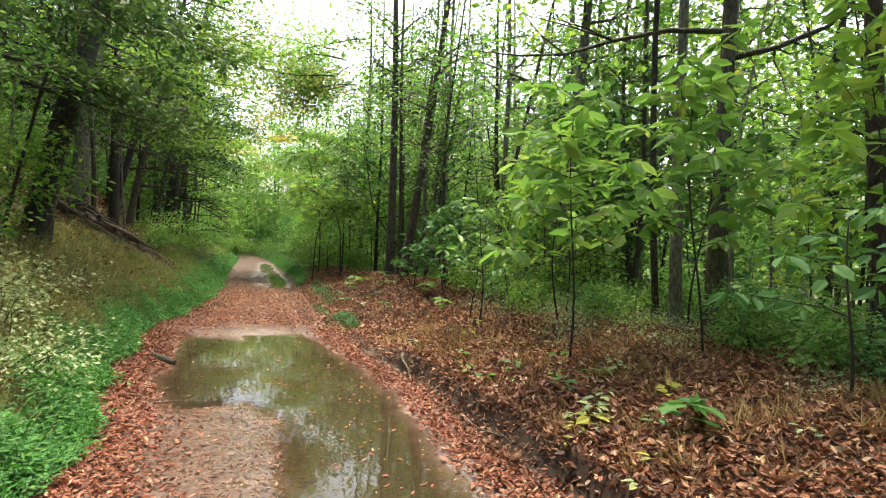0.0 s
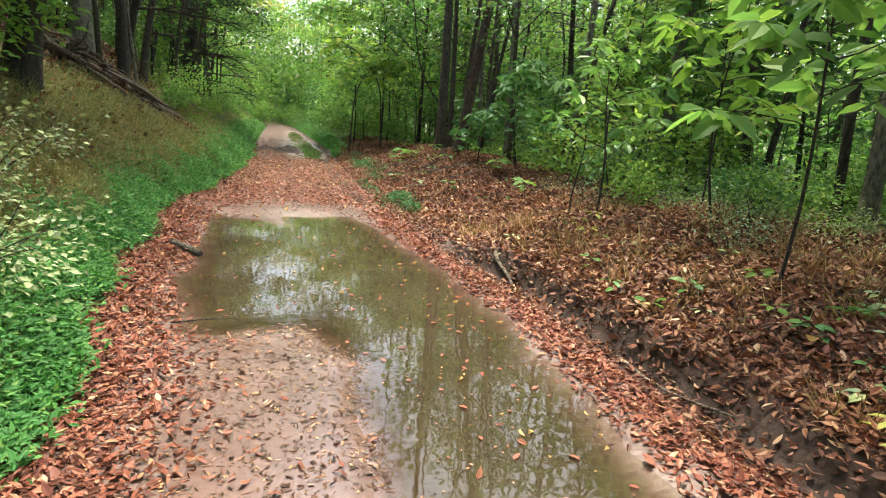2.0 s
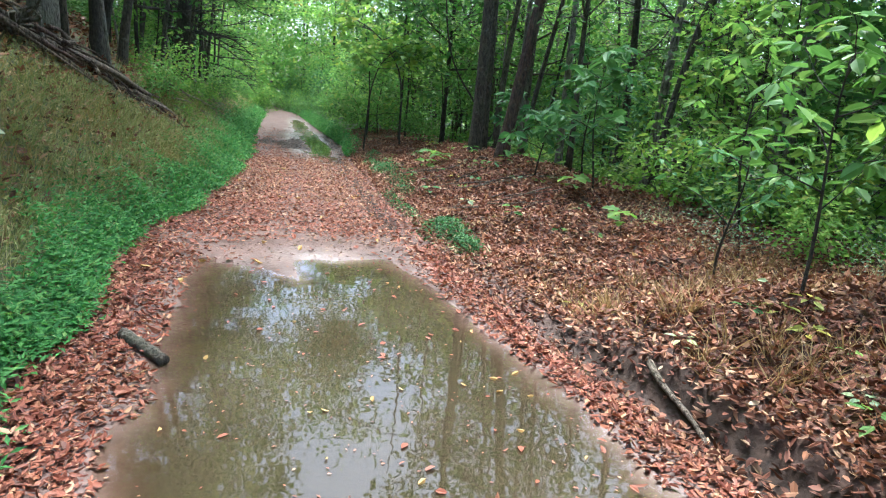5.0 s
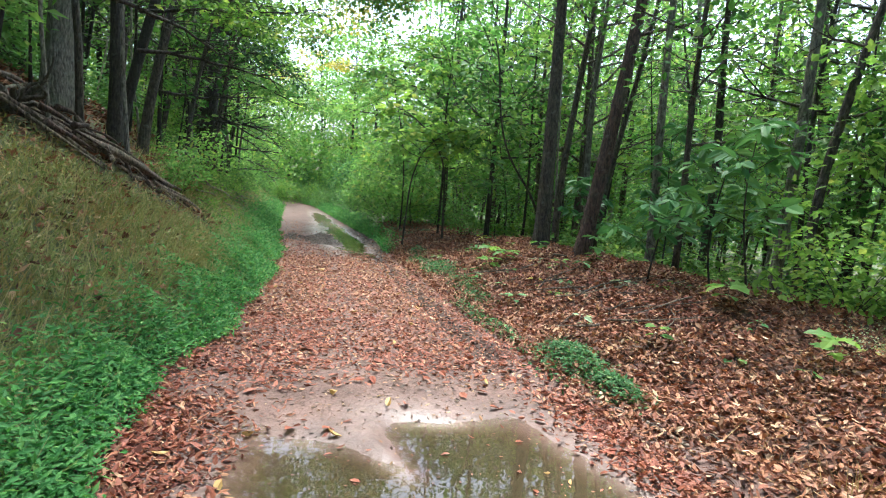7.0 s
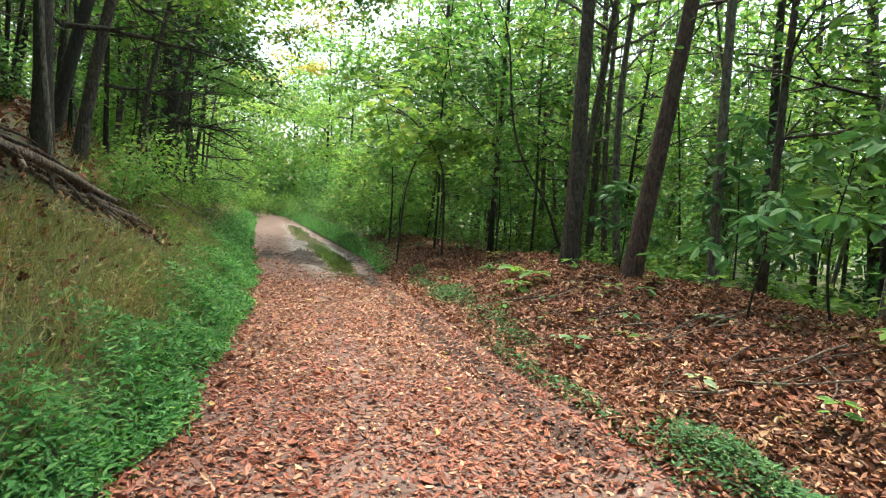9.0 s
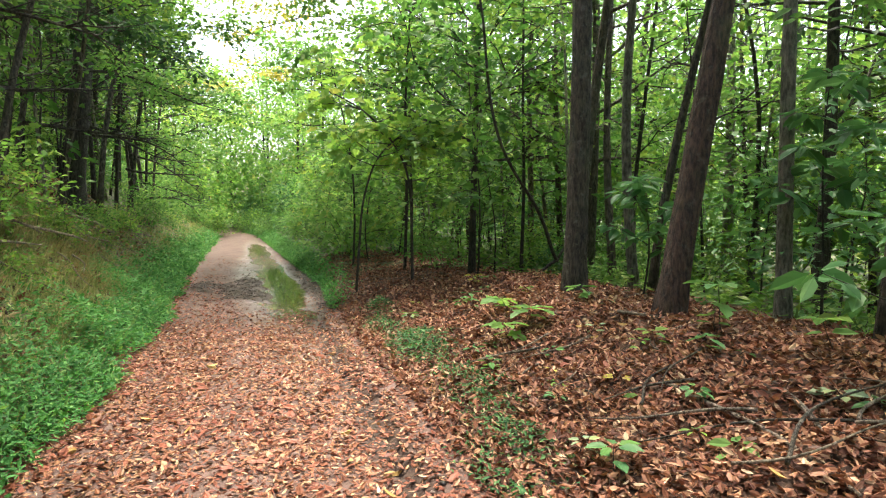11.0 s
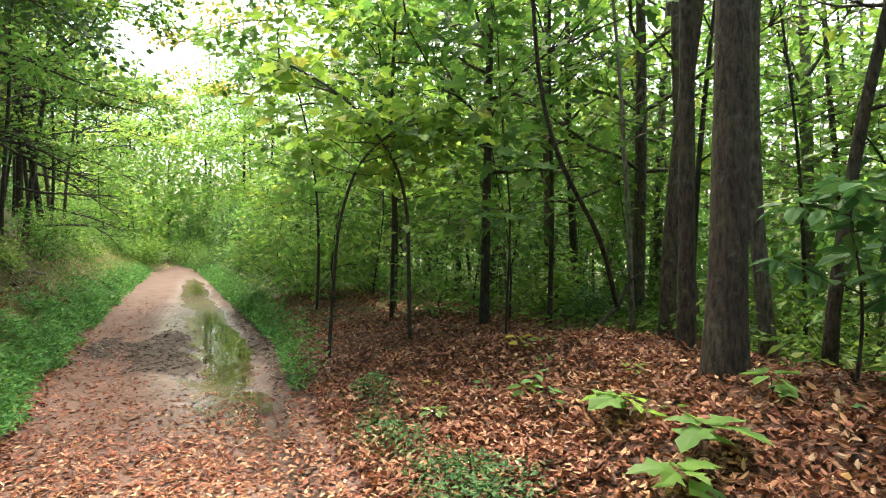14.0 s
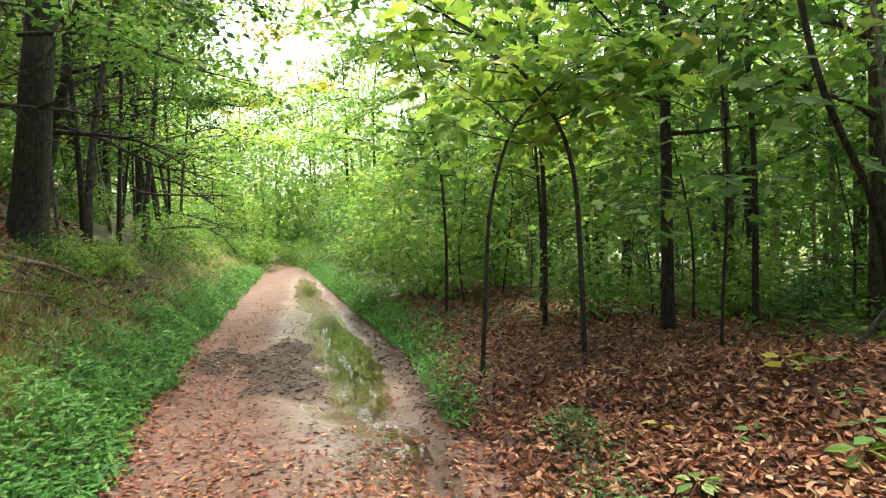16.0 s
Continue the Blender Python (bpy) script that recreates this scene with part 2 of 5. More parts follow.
def tube(buf, pts, radii, sides=8, ridges=0.0, seed=0):
    """A closed tapered tube along a line, with bark ridges when asked."""
    pts, radii = np.asarray(pts, float), np.asarray(radii, float)
    k = len(pts)
    tan = np.gradient(pts, axis=0)
    tan /= np.linalg.norm(tan, axis=1)[:, None] + 1e-9
    ref = np.where(np.abs(tan[:, 2:3]) > 0.9, np.array([[1.0, 0, 0]]), np.array([[0, 0, 1.0]]))
    s = np.cross(ref, tan)
    s /= np.linalg.norm(s, axis=1)[:, None] + 1e-9
    u = np.cross(tan, s)
    a = np.linspace(0, 2 * np.pi, sides, endpoint=False)
    rr = np.ones((k, sides))
    if ridges:
        r2 = np.random.default_rng(seed)
        ph = r2.uniform(0, 6.28, 6)
        zz = np.linspace(0, 1, k)[:, None] * k
        rr += ridges * (np.sin(7 * a[None] + ph[0] + 0.5 * np.sin(zz * 0.7 + ph[1])) * 0.6 + np.sin(4 * a[None] + ph[2] + zz * 0.21) * 0.7
                        + r2.normal(0, 0.55, (k, sides)))
    ring = pts[:, None] + (s[:, None] * np.cos(a)[None, :, None] + u[:, None] * np.sin(a)[None, :, None]) * (radii[:, None] * rr)[..., None]
    v = np.concatenate([ring.reshape(-1, 3), pts[:1], pts[-1:]])
    i, j = np.meshgrid(np.arange(k - 1), np.arange(sides), indexing="ij")
    j2 = (j + 1) % sides
    quads = np.stack([i * sides + j, i * sides + j2, (i + 1) * sides + j2, (i + 1) * sides + j], -1).reshape(-1, 4)
    jj = np.arange(sides)
    cap0 = np.stack([np.full(sides, k * sides), (jj + 1) % sides, jj], -1)
    cap1 = np.stack([np.full(sides, k * sides + 1), (k - 1) * sides + jj, (k - 1) * sides + (jj + 1) % sides], -1)
    return buf.add(v, [quads, np.concatenate([cap0, cap1])])


SMALL = (np.array([(0, 0, 0), (0.45, -0.5, 0.10), (1, 0, -0.08), (0.45, 0.5, 0.10)]), [np.array([(0, 1, 2), (0, 2, 3)])])
BROAD = (np.array([(0, 0, 0), (0.28, -0.42, 0.08), (0.68, -0.36, 0.05), (1, 0, -0.14), (0.68, 0.36, 0.05), (0.28, 0.42, 0.08)]),
         [np.array([(0, 1, 2, 3), (0, 3, 4, 5)])])
LOBED = (np.array([(0.34, 0, 0.02), (0, 0, 0), (0.02, -0.30, 0.05), (0.24, -0.25, 0.05), (0.46, -0.52, 0.07), (0.56, -0.22, 0.03), (0.76, -0.25, 0.0), (1, 0, -0.14),
                   (0.76, 0.25, 0.0), (0.56, 0.22, 0.03), (0.46, 0.52, 0.07), (0.24, 0.25, 0.05), (0.02, 0.30, 0.05)]),
         [np.array([(0, k, k + 1) for k in range(1, 12)] + [(0, 12, 1)])])
BLADE = (np.array([(0, -0.5, 0), (0, 0.5, 0), (0.55, 0.38, 0.0), (0.55, -0.38, 0.0), (1, 0, -0.0)]), [np.array([(0, 1, 2, 3)]), np.array([(3, 2, 4)])])


def unit(a):
    return a / (np.linalg.norm(a, axis=-1, keepdims=True) + 1e-9)


def leaves(buf, pos, axis, up, length, width, shape=SMALL, curl=None):
    """One small leaf at each place: stalk end at pos, pointing along axis, upper face towards up."""
    n = len(pos)
    axis = unit(axis)
    side = unit(np.cross(up, axis))
    nrm = np.cross(axis, side)
    t, faces = shape
    cu = np.ones(n) if curl is None else curl
    v = (pos[:, None] + axis[:, None] * (t[None, :, 0:1] * length[:, None, None]) + side[:, None] * (t[None, :, 1:2] * width[:, None, None])
         + nrm[:, None] * (t[None, :, 2:3] * (width * cu)[:, None, None]))
    k = len(t)
    off = (np.arange(n) * k)[:, None, None]
    return buf.add(v.reshape(-1, 3), [(f[None] + off).reshape(-1, f.shape[1]) for f in faces])


def thing(name, label, category, at=(0, 0, 0), group="", kind=""):
    ob = new(name)
    ob.location = at
    ob.empty_display_size = 0.2
    return tagged(ob, label, category, group, kind)


def part(name, me, parent, label=""):
    ob = new(name, me)
    ob.parent = parent
    return tagged(ob, label) if label else ob


# ---- the lie of the land ----
def left_edge(y):
    return np.interp(y, [-20, 0, 3, 5, 7.6, 10.8, 13, 16, 19, 24, 33, 45, 52, 60, 75], [-1.2, -1.3, -1.35, -1.48, -1.76, -1.85, -1.42, -1.18, -1.1, -1.25, -1.25, -1.1, -2.0, -5.2, -14])


def right_edge(y):
    return np.interp(y, [-20, 0, 3, 6.5, 8, 10.5, 13.7, 18, 22, 28, 45, 52, 60, 75], [1.6, 1.6, 1.48, 1.36, 1.1, 1.05, 1.05, 1.1, 1.4, 1.25, 0.85, -0.2, -3.2, -11.5])


def wobble(x, y, scale, seed=0.0):
    x, y = np.asarray(x, float) * scale + seed, np.asarray(y, float) * scale - seed * 1.7
    return (np.sin(x * 1.3 + 1.7 * np.sin(y * 0.9 + seed)) + np.sin(y * 1.7 + 1.3 * np.sin(x * 1.1 - seed)) + np.sin((x + y) * 2.3 + seed) * 0.5) / 2.5


def smooth(a, b, v):
    t = np.clip((v - a) / (b - a), 0, 1)
    return t * t * (3 - 2 * t)


def box_field(x, y, x0, x1, y0, y1):
    return np.minimum(np.minimum(x - x0, x1 - x), np.minimum(y - y0, y1 - y))


def pool_depth(x, y):
    """Positive inside the pools, in metres from the shore or so."""
    e = 0.06 * wobble(x, y, 3.0, 1.0) + 0.03 * wobble(x, y, 9.0, 4.0)
    chan = box_field(x, y, np.interp(y, [2, 4, 5.2, 6], [0.15, -0.1, -0.02, -0.3]), np.interp(y, [2, 6, 7, 8, 9, 10.2], [1.05, 1.17, 1.1, 0.92, 0.78, 0.5]), 2.0, 10.05)
    left = box_field(x, y, np.interp(y, [5.6, 7, 9.8], [-0.95, -1.17, -1.15]), 0.3, 5.75 + 0.25 * np.abs(x + 0.8), 9.85 - 0.4 * np.exp(-((x + 0.3) / 0.3) ** 2))
    far = 0.33 * (1 - np.hypot((x - 0.72 + 0.05 * np.sin(y * 1.3)) / np.interp(y, [19.8, 21.5, 24, 27.4], [0.27, 0.36, 0.27, 0.16]), (y - 23.2) / 3.5))
    far2 = 0.22 * (1 - np.hypot((x - 0.55 - 0.05 * np.sin(y * 2)) / 0.16, (y - 33.5) / 2.6))
    return np.maximum(np.maximum(chan, left), np.maximum(far, far2)) + e


def churned(x, y):
    """1 where wheels have torn up the dark mud."""
    w = 0.42 * wobble(x, y * 0.35, 4.0, 3.0) + 0.34 * wobble(x, y * 0.4, 9.0, 6.0)
    a = smooth(1.25, 0.85, np.hypot((x + 0.74) / 0.32, (y - 22.9) / 0.75) + w)
    b = smooth(1.25, 0.85, np.hypot((x + 0.06) / 0.40, (y - 21.9) / 1.5) + w)
    c = smooth(0.34, 0.12, np.abs(x - 1.26) + 0.2 * w) * smooth(18.6, 20, y) * smooth(28, 25, y)
    return np.maximum(np.maximum(a, b), 0.85 * c)


def height(x, y):
    x, y = np.asarray(x, float), np.asarray(y, float)
    le, re = left_edge(y), right_edge(y)
    dl, dr = le - x, x - re
    mid = (le + re) / 2
    hw = (re - le) / 2
    u = (x - mid) / hw
    road = 0.035 + 0.02 * np.exp(-(u / 0.25) ** 2) - 0.02 * np.exp(-((np.abs(u) - 0.58) / 0.2) ** 2) + 0.012 * wobble(x, y, 2.2) + 0.006 * wobble(x, y, 8.0, 2.0)
    rut = np.exp(-((x - re + 0.28 + 0.05 * wobble(x * 0, y, 1.2)) / 0.09) ** 2) * smooth(10.6, 11.5, y) * (1 - smooth(18.6, 20.2, y))
    road = road - 0.075 * rut + 0.03 * np.exp(-((x - re + 0.10) / 0.09) ** 2) * smooth(10.6, 11.5, y)
    near_pool = smooth(0.9, 0.2, np.hypot(np.maximum(np.abs(x) - 0.9, 0), np.maximum(np.abs(y - 6) - 4, 0)))
    road = road - 0.012 * near_pool
    churn = churned(x, y) * (0.035 * wobble(x, y * 0.7, 13.0, 5.0) + 0.025 * wobble(x, y * 0.7, 6.0, 1.0) + 0.02)
    p = pool_depth(x, y)
    flat = smooth(1.35, 0.6, np.hypot((x + 0.35) / 0.75, (y - 4.7) / 1.5))
    road = road * smooth(0.20, -0.28, p) * (1 - 0.75 * flat) + 0.008 * flat + churn - 0.0875 * smooth(-0.16, 0.42, p) * smooth(-0.3, 0.05, p)
    bank_l = np.interp(dl, [0, 0.3, 1, 2, 3, 5, 9, 30, 120, 600], [0, 0.08, 0.58, 1.45, 2.15, 3.2, 4.6, 10, 16, 18]) + 0.08 * wobble(x, y, 0.9, 3.0) * smooth(0.2, 1.2, dl)
    d0 = [0, 0.12, 0.28, 0.42, 1.0, 2.0, 3.5, 6, 12, 30, 120, 600]
    cut = np.interp(dr + 0.06 * wobble(x, y, 2.5, 9.0), d0, [0, -0.05, -0.06, 0.17, 0.36, 0.57, 0.62, 0.45, 0.1, -1.0, -2, -2])
    gap = np.interp(dr, d0, [0, 0.0, 0.0, 0.02, 0.06, 0.28, 0.55, 0.4, 0.0, -1.0, -2, -2])
    berm = np.interp(dr, [0, 0.3, 0.6, 1.0, 1.6, 2.3, 3.0, 4.5, 7, 15, 40, 600], [0, 0.04, 0.10, 0.20, 0.36, 0.58, 0.60, 0.35, -0.05, -0.7, -2, -2])
    flat = np.interp(dr, [0, 0.4, 0.9, 2, 4, 8, 15, 40, 600], [0, 0.10, 0.28, 0.38, 0.30, 0.15, -0.3, -1.5, -2])
    w1, w2, w3 = smooth(7.2, 8.6, y), smooth(10.0, 11.2, y), smooth(17.5, 20, y)
    bank_r = (cut * (1 - w1) + gap * w1) * (1 - w2) + (berm * (1 - w3) + flat * w3) * w2
    lumps = 0.06 * np.abs(wobble(x, y, 3.4, 12.0)) + 0.045 * np.abs(wobble(x, y, 7.3, 5.0)) - 0.05
    bank_r = bank_r + (0.05 * wobble(x, y, 1.6, 6.0) + 0.03 * wobble(x, y, 4.1, 8.0) + lumps * smooth(7.5, 5.0, dr)) * smooth(0.25, 0.8, dr)
    return np.where(dl > 0, road + bank_l, np.where(dr > 0, road + bank_r, road))


def spread(lo, hi, step, far):
    g = [np.arange(lo, hi + 1e-6, step)]
    up, dn = [hi], [lo]
    s = step
    while up[-1] < far:
        s *= 1.22
        up.append(up[-1] + s)
    s = step
    while dn[-1] > -far:
        s *= 1.22
        dn.append(dn[-1] - s)
    return np.concatenate([np.array(dn[:0:-1]), g[0], np.array(up[1:])])


def build_ground():
    gx, gy = spread(-4.2, 5.0, 0.06, 600), spread(1.0, 27.0, 0.08, 600)
    X, Y = np.meshgrid(gx, gy)
    Z = height(X, Y)
    nx, ny = len(gx), len(gy)
    i, j = np.meshgrid(np.arange(ny - 1), np.arange(nx - 1), indexing="ij")
    q = np.stack([i * nx + j, i * nx + j + 1, (i + 1) * nx + j + 1, (i + 1) * nx + j], -1).reshape(-1, 4)
    b = Buf().add(np.stack([X, Y, Z], -1), [q])
    me = b.mesh("ground", SOIL)
    x, y = X.ravel(), Y.ravel()
    dl, dr = left_edge(y) - x, x - right_edge(y)
    p = pool_depth(x, y)
    far_wet = smooth(1.35, 0.75, np.hypot((x - 0.42) / 0.62, (y - 24.5) / 7.0) + 0.2 * wobble(x, y * 0.5, 3.0, 2.0)) + 0.9 * smooth(1.3, 0.6, np.hypot((x - 0.5) / 0.5, (y - 34) / 6) + 0.2 * wobble(x, y * 0.4, 3.0, 6.0))
    mudflat = smooth(1.3, 0.7, np.hypot((x + 0.3) / 0.75, (y - 4.6) / 1.4)) 
    churn = churned(x, y) + 0.8 * smooth(0.17, 0.05, np.abs(dr + 0.27)) * smooth(10.8, 11.6, y) * smooth(20, 18, y)
    wet = np.clip(smooth(-0.5, -0.05, p) * np.where(y > 15, 0.4, 0.58) + 0.62 * far_wet + 0.8 * mudflat, 0, 1) * (dl < 0.1) * (dr < 0.25) * (1 - 0.75 * np.clip(churn, 0, 1)) + 0.12
    # cut bank face: bare soil, with the shade under its lip painted in
    cut = smooth(0.20, 0.27, dr) * smooth(0.46, 0.40, dr) * smooth(8.8, 7.8, y)
    litter = np.clip(smooth(0.25, 0.7, dr) + smooth(0.4, 1.2, dl), 0, 1) * (1 - 0.85 * cut)
    green = smooth(0.0, 0.4, dl) * 0.85 * smooth(6, 3, dl) + 0.85 * np.where(y > 22, smooth(0.1, 0.6, dr), smooth(4.0, 6.5, dr))
    # churn also carries the cut face, coloured dark as overhang shade
    for name, arr in (("wet", wet), ("churn", np.clip(churn + cut, 0, 1)), ("litter", litter), ("green", green)):
        me.attributes.new(name, "FLOAT", "POINT").data.foreach_set("value", np.asarray(arr, np.float32))
    return tagged(new("ground", me), "dirt track with muddy shoulders and leaf-strewn banks", "ground", kind="structure")


def build_water(name, x0, x1, y0, y1, label):
    nx, ny = int((x1 - x0) / 0.05) + 1, int((y1 - y0) / 0.08) + 1
    X, Y = np.meshgrid(np.linspace(x0, x1, nx), np.linspace(y0, y1, ny))
    i, j = np.meshgrid(np.arange(ny - 1), np.arange(nx - 1), indexing="ij")
    q = np.stack([i * nx + j, i * nx + j + 1, (i + 1) * nx + j + 1, (i + 1) * nx + j], -1).reshape(-1, 4)
    depth = -height(X, Y).ravel()
    q = q[depth[q].max(1) > 0.001]
    used, q = np.unique(q, return_inverse=True)
    me = Buf().add(np.stack([X.ravel(), Y.ravel(), 0 * X.ravel()], -1)[used], [q.reshape(-1, 4)]).mesh(name, WATER)
    me.attributes.new("depth", "FLOAT", "POINT").data.foreach_set("value", np.maximum(depth[used], 0).astype(np.float32))
    return tagged(new(name, me), label, "puddle", kind="structure")


build_ground()
build_water("water_1", -1.45, 1.4, 1.6, 10.4, "shallow brown puddle with floating leaves on the track")
build_water("water_2", -1.2, 1.5, 19.0, 30.0, "long murky puddle in the wheel rut")
build_water("water_3", 0.2, 1.05, 30.4, 36.4, "small far puddle in the wheel rut")


# ---- trees ----
def wander(p0, d0, length, steps, jitter, r, lift=0.0):
    pts, d = [np.array(p0, float)], unit(np.array(d0, float))
    for _ in range(steps):
        d = unit(d + r.normal(0, jitter, 3) + np.array([0, 0, lift]))
        pts.append(pts[-1] + d * length / steps)
    return np.array(pts)


def spray(r, line, n, reach, size, flat=0.55, ratio=0.68, droop=0.25):
    """Leaf places along a branch: (pos, axis, up, length, width)."""
    t = np.sqrt(r.uniform(0.04, 1, n)) * (len(line) - 1)
    k = np.minimum(t.astype(int), len(line) - 2)
    base = line[k] + (line[k + 1] - line[k]) * (t - k)[:, None]
    off = r.normal(0, 1, (n, 3)) * np.array([reach, reach, reach * flat])
    ax = off * np.array([1, 1, 0.4]) + r.normal(0, 0.35 * reach, (n, 3)) - np.array([0, 0, droop * reach])
    up = np.array([0, 0, 1.0]) + r.normal(0, 0.45, (n, 3))
    ln = size * r.uniform(0.6, 1.25, n)
    return base + off, ax, up, ln, ln * ratio * r.uniform(0.8, 1.2, n)


def tree_meshes(seed, tall, r0, first, reach, limbs, leaf_n, leaf_size, bark, leaf, lean=(0, 0), sides=9, ridges=0.03, bow=0.02, shape=SMALL, spread_r=0.23, twigs=True, top=1.0, split=False):
    """Trunk with limbs and twigs and the crown of leaves, as meshes with the base at the origin; split: each limb a mesh of its own."""
    r = np.random.default_rng(seed)
    tb, cb, arms = Buf(), Buf(), []
    steps = max(10, int(tall * (3 if sides > 10 else 1.3)))
    z = np.linspace(-0.25, tall, steps + 1)
    ph = r.uniform(0, 6.28, 4)
    s = np.maximum(z, 0) / tall
    cx = lean[0] * np.maximum(z, 0) + bow * tall * (np.sin(s * 5 + ph[0]) - np.sin(ph[0])) + 0.3 * bow * tall * np.sin(s * 13 + ph[1]) * s
    cy = lean[1] * np.maximum(z, 0) + bow * tall * (np.sin(s * 4 + ph[2]) - np.sin(ph[2])) + 0.3 * bow * tall * np.sin(s * 11 + ph[3]) * s
    line = np.stack([cx, cy, z], -1)
    rad = r0 * (1 - 0.82 * s) * (1 + 0.35 * np.exp(-np.maximum(z, 0) / (1.6 * r0 + 0.05)))
    tube(tb, line, rad, sides, ridges, seed)
    per = max(1, leaf_n // max(1, limbs * 6))
    for k in range(limbs):
        h = first + (tall * top - first) * ((k + r.uniform(0, 0.8)) / limbs)
        i = int(np.searchsorted(z, h)) - 1
        i = min(max(i, 1), steps - 1)
        p, rr = line[i], rad[i]
        a = k * 2.4 + r.uniform(-0.5, 0.5)
        up = 0.25 + 0.9 * (h - first) / (tall - first + 0.01)
        ln = reach * (1.05 - 0.6 * (h - first) / (tall - first + 0.01)) * r.uniform(0.7, 1.15)
        br = wander(p, (math.cos(a), math.sin(a), up), ln, 5, 0.18, r, 0.02)
        rb = max(0.006, min(rr * 0.5, 0.012 * ln + 0.006))
        lb = Buf() if split else tb
        if split:
            arms.append(lb)
        if twigs or r0 > 0.05:
            tube(lb, br, np.linspace(rb, rb * 0.25, len(br)), 4 if twigs else 3)
        tw = [br]
        for q in range(5):
            m = r.integers(1, len(br) - 1)
            ta = a + r.choice([-1, 1]) * r.uniform(0.5, 1.1)
            t2 = wander(br[m], (math.cos(ta), math.sin(ta), r.uniform(0.0, 0.45)), ln * r.uniform(0.35, 0.6), 3, 0.25, r)
            tw.append(t2)
            if twigs:
                tube(lb, t2, np.linspace(rb * 0.5, 0.003, len(t2)), 3)
        for t2 in tw:
            if leaf is not None:
                leaves(cb, *spray(r, t2, per, spread_r, leaf_size), shape)
    return (tb.mesh("trunk", bark), cb.mesh("crown", leaf, False) if leaf is not None and cb.n else None, *[a.mesh("branch", bark) for a in arms])


def plant_tree(name, meshes, x, y, label, category="tree", group="", sink=0.03, turn=0.0, crown_label=""):
    t = thing(name, label, category, (x, y, float(height(x, y)) - sink), group)
    t.rotation_euler = (0, 0, turn)
    part("trunk", meshes[0], t)
    if meshes[1]:
        part("crown", meshes[1], t, crown_label)
    return t


def by_track(name, seed, x, y, tall, r0, first, reach, limbs, leaf_n, size, bark, leaf, label, **kw):
    return plant_tree(name, tree_meshes(seed, tall, r0, first, reach, limbs, leaf_n, size, bark, leaf, **kw), x, y, label)


# trees beside the track that can be told apart
by_track("oak_tree", 11, 3.53, 16.5, 15, 0.125, 5.0, 2.0, 10, 1200, 0.13, BARK, LEAF_MID, "straight mature tree with furrowed brown bark on the leafy bank", sides=26, ridges=0.035, bow=0.004, top=0.5)
by_track("oak_tree", 12, 4.02, 17.3, 14, 0.072, 5.0, 1.9, 9, 800, 0.12, BARK, LEAF_MID, "slimmer trunk standing close behind the mature tree", sides=18, ridges=0.03, bow=0.006, top=0.5)
by_track("cedar_tree", 13, 3.52, 14.9, 12, 0.12, 3.6, 1.9, 12, 800, 0.11, BARK_RED, LEAF_DARK, "leaning cedar with shaggy reddish bark on the bank", sides=26, ridges=0.06, bow=0.006, lean=(0.11, -0.05))
by_track("maple_tree", 14, 4.0, 20.85, 11, 0.068, 2.3, 2.6, 16, 1500, 0.19, BARK_DARK, LEAF_MID, "dark-barked young tree with broad leaves beyond the bank", sides=16, ridges=0.03, bow=0.004, top=0.5, shape=LOBED)
by_track("oak_tree", 15, 4.6, 18.1, 12, 0.08, 4.0, 2.4, 10, 800, 0.12, BARK, LEAF_MID, "slender brown-barked tree behind the bank", sides=14, top=0.5)
by_track("beech_tree", 16, 4.9, 17.2, 12, 0.07, 4.2, 2.2, 10, 800, 0.12, BARK_GREY, LEAF_LIGHT, "thin smooth grey trunk in the woods", sides=14, ridges=0.0)
by_track("oak_tree", 17, 5.2, 5.8, 14, 0.105, 3.6, 3.2, 16, 2600, 0.13, BARK, LEAF_LIGHT, "mature tree with dark furrowed bark on the bank", sides=24, ridges=0.05, bow=0.004, top=0.7)
by_track("beech_tree", 18, 5.1, 6.35, 13, 0.085, 4.5, 2.4, 10, 1900, 0.12, BARK_GREY, LEAF_LIGHT, "grey lichen-spotted trunk beside the dark tree", sides=18, ridges=0.01, bow=0.005, top=0.7)
by_track("oak_tree", 19, 5.0, 6.6, 12, 0.05, 3.5, 2.0, 10, 1210, 0.12, BARK_DARK, LEAF_MID, "very thin dark trunk on the bank", sides=12)
by_track("oak_tree", 20, 6.2, 4.4, 13, 0.11, 3.8, 3.0, 14, 2200, 0.13, BARK_RED, LEAF_LIGHT, "reddish-brown trunk at the edge of the woods", sides=22, ridges=0.04)
by_track("oak_tree", 21, -3.7, 11.3, 14, 0.20, 4.0, 3.2, 14, 2310, 0.12, BARK_DARK, LEAF_MID, "large dark trunk leaning over the bank", sides=22, ridges=0.05, lean=(0.13, 0.02))
by_track("oak_tree", 22, -3.75, 17.3, 12, 0.12, 3.0, 2.8, 12, 1980, 0.11, BARK_DARK, LEAF_MID, "dark trunk at the top of the grassy bank", sides=18, ridges=0.04, lean=(0.08, 0.0))
by_track("beech_tree", 23, -3.5, 18.0, 11, 0.09, 3.0, 2.8, 12, 1870, 0.11, BARK, LEAF_MID, "brown trunk leaning towards the track", sides=16, ridges=0.03, lean=(0.14, 0.0))
by_track("oak_tree", 24, -3.4, 24.5, 14, 0.22, 3.5, 3.2, 14, 2310, 0.11, BARK_DARK, LEAF_MID, "thick dark leaning trunk on the bank", sides=22, ridges=0.05, lean=(0.20, 0.02))
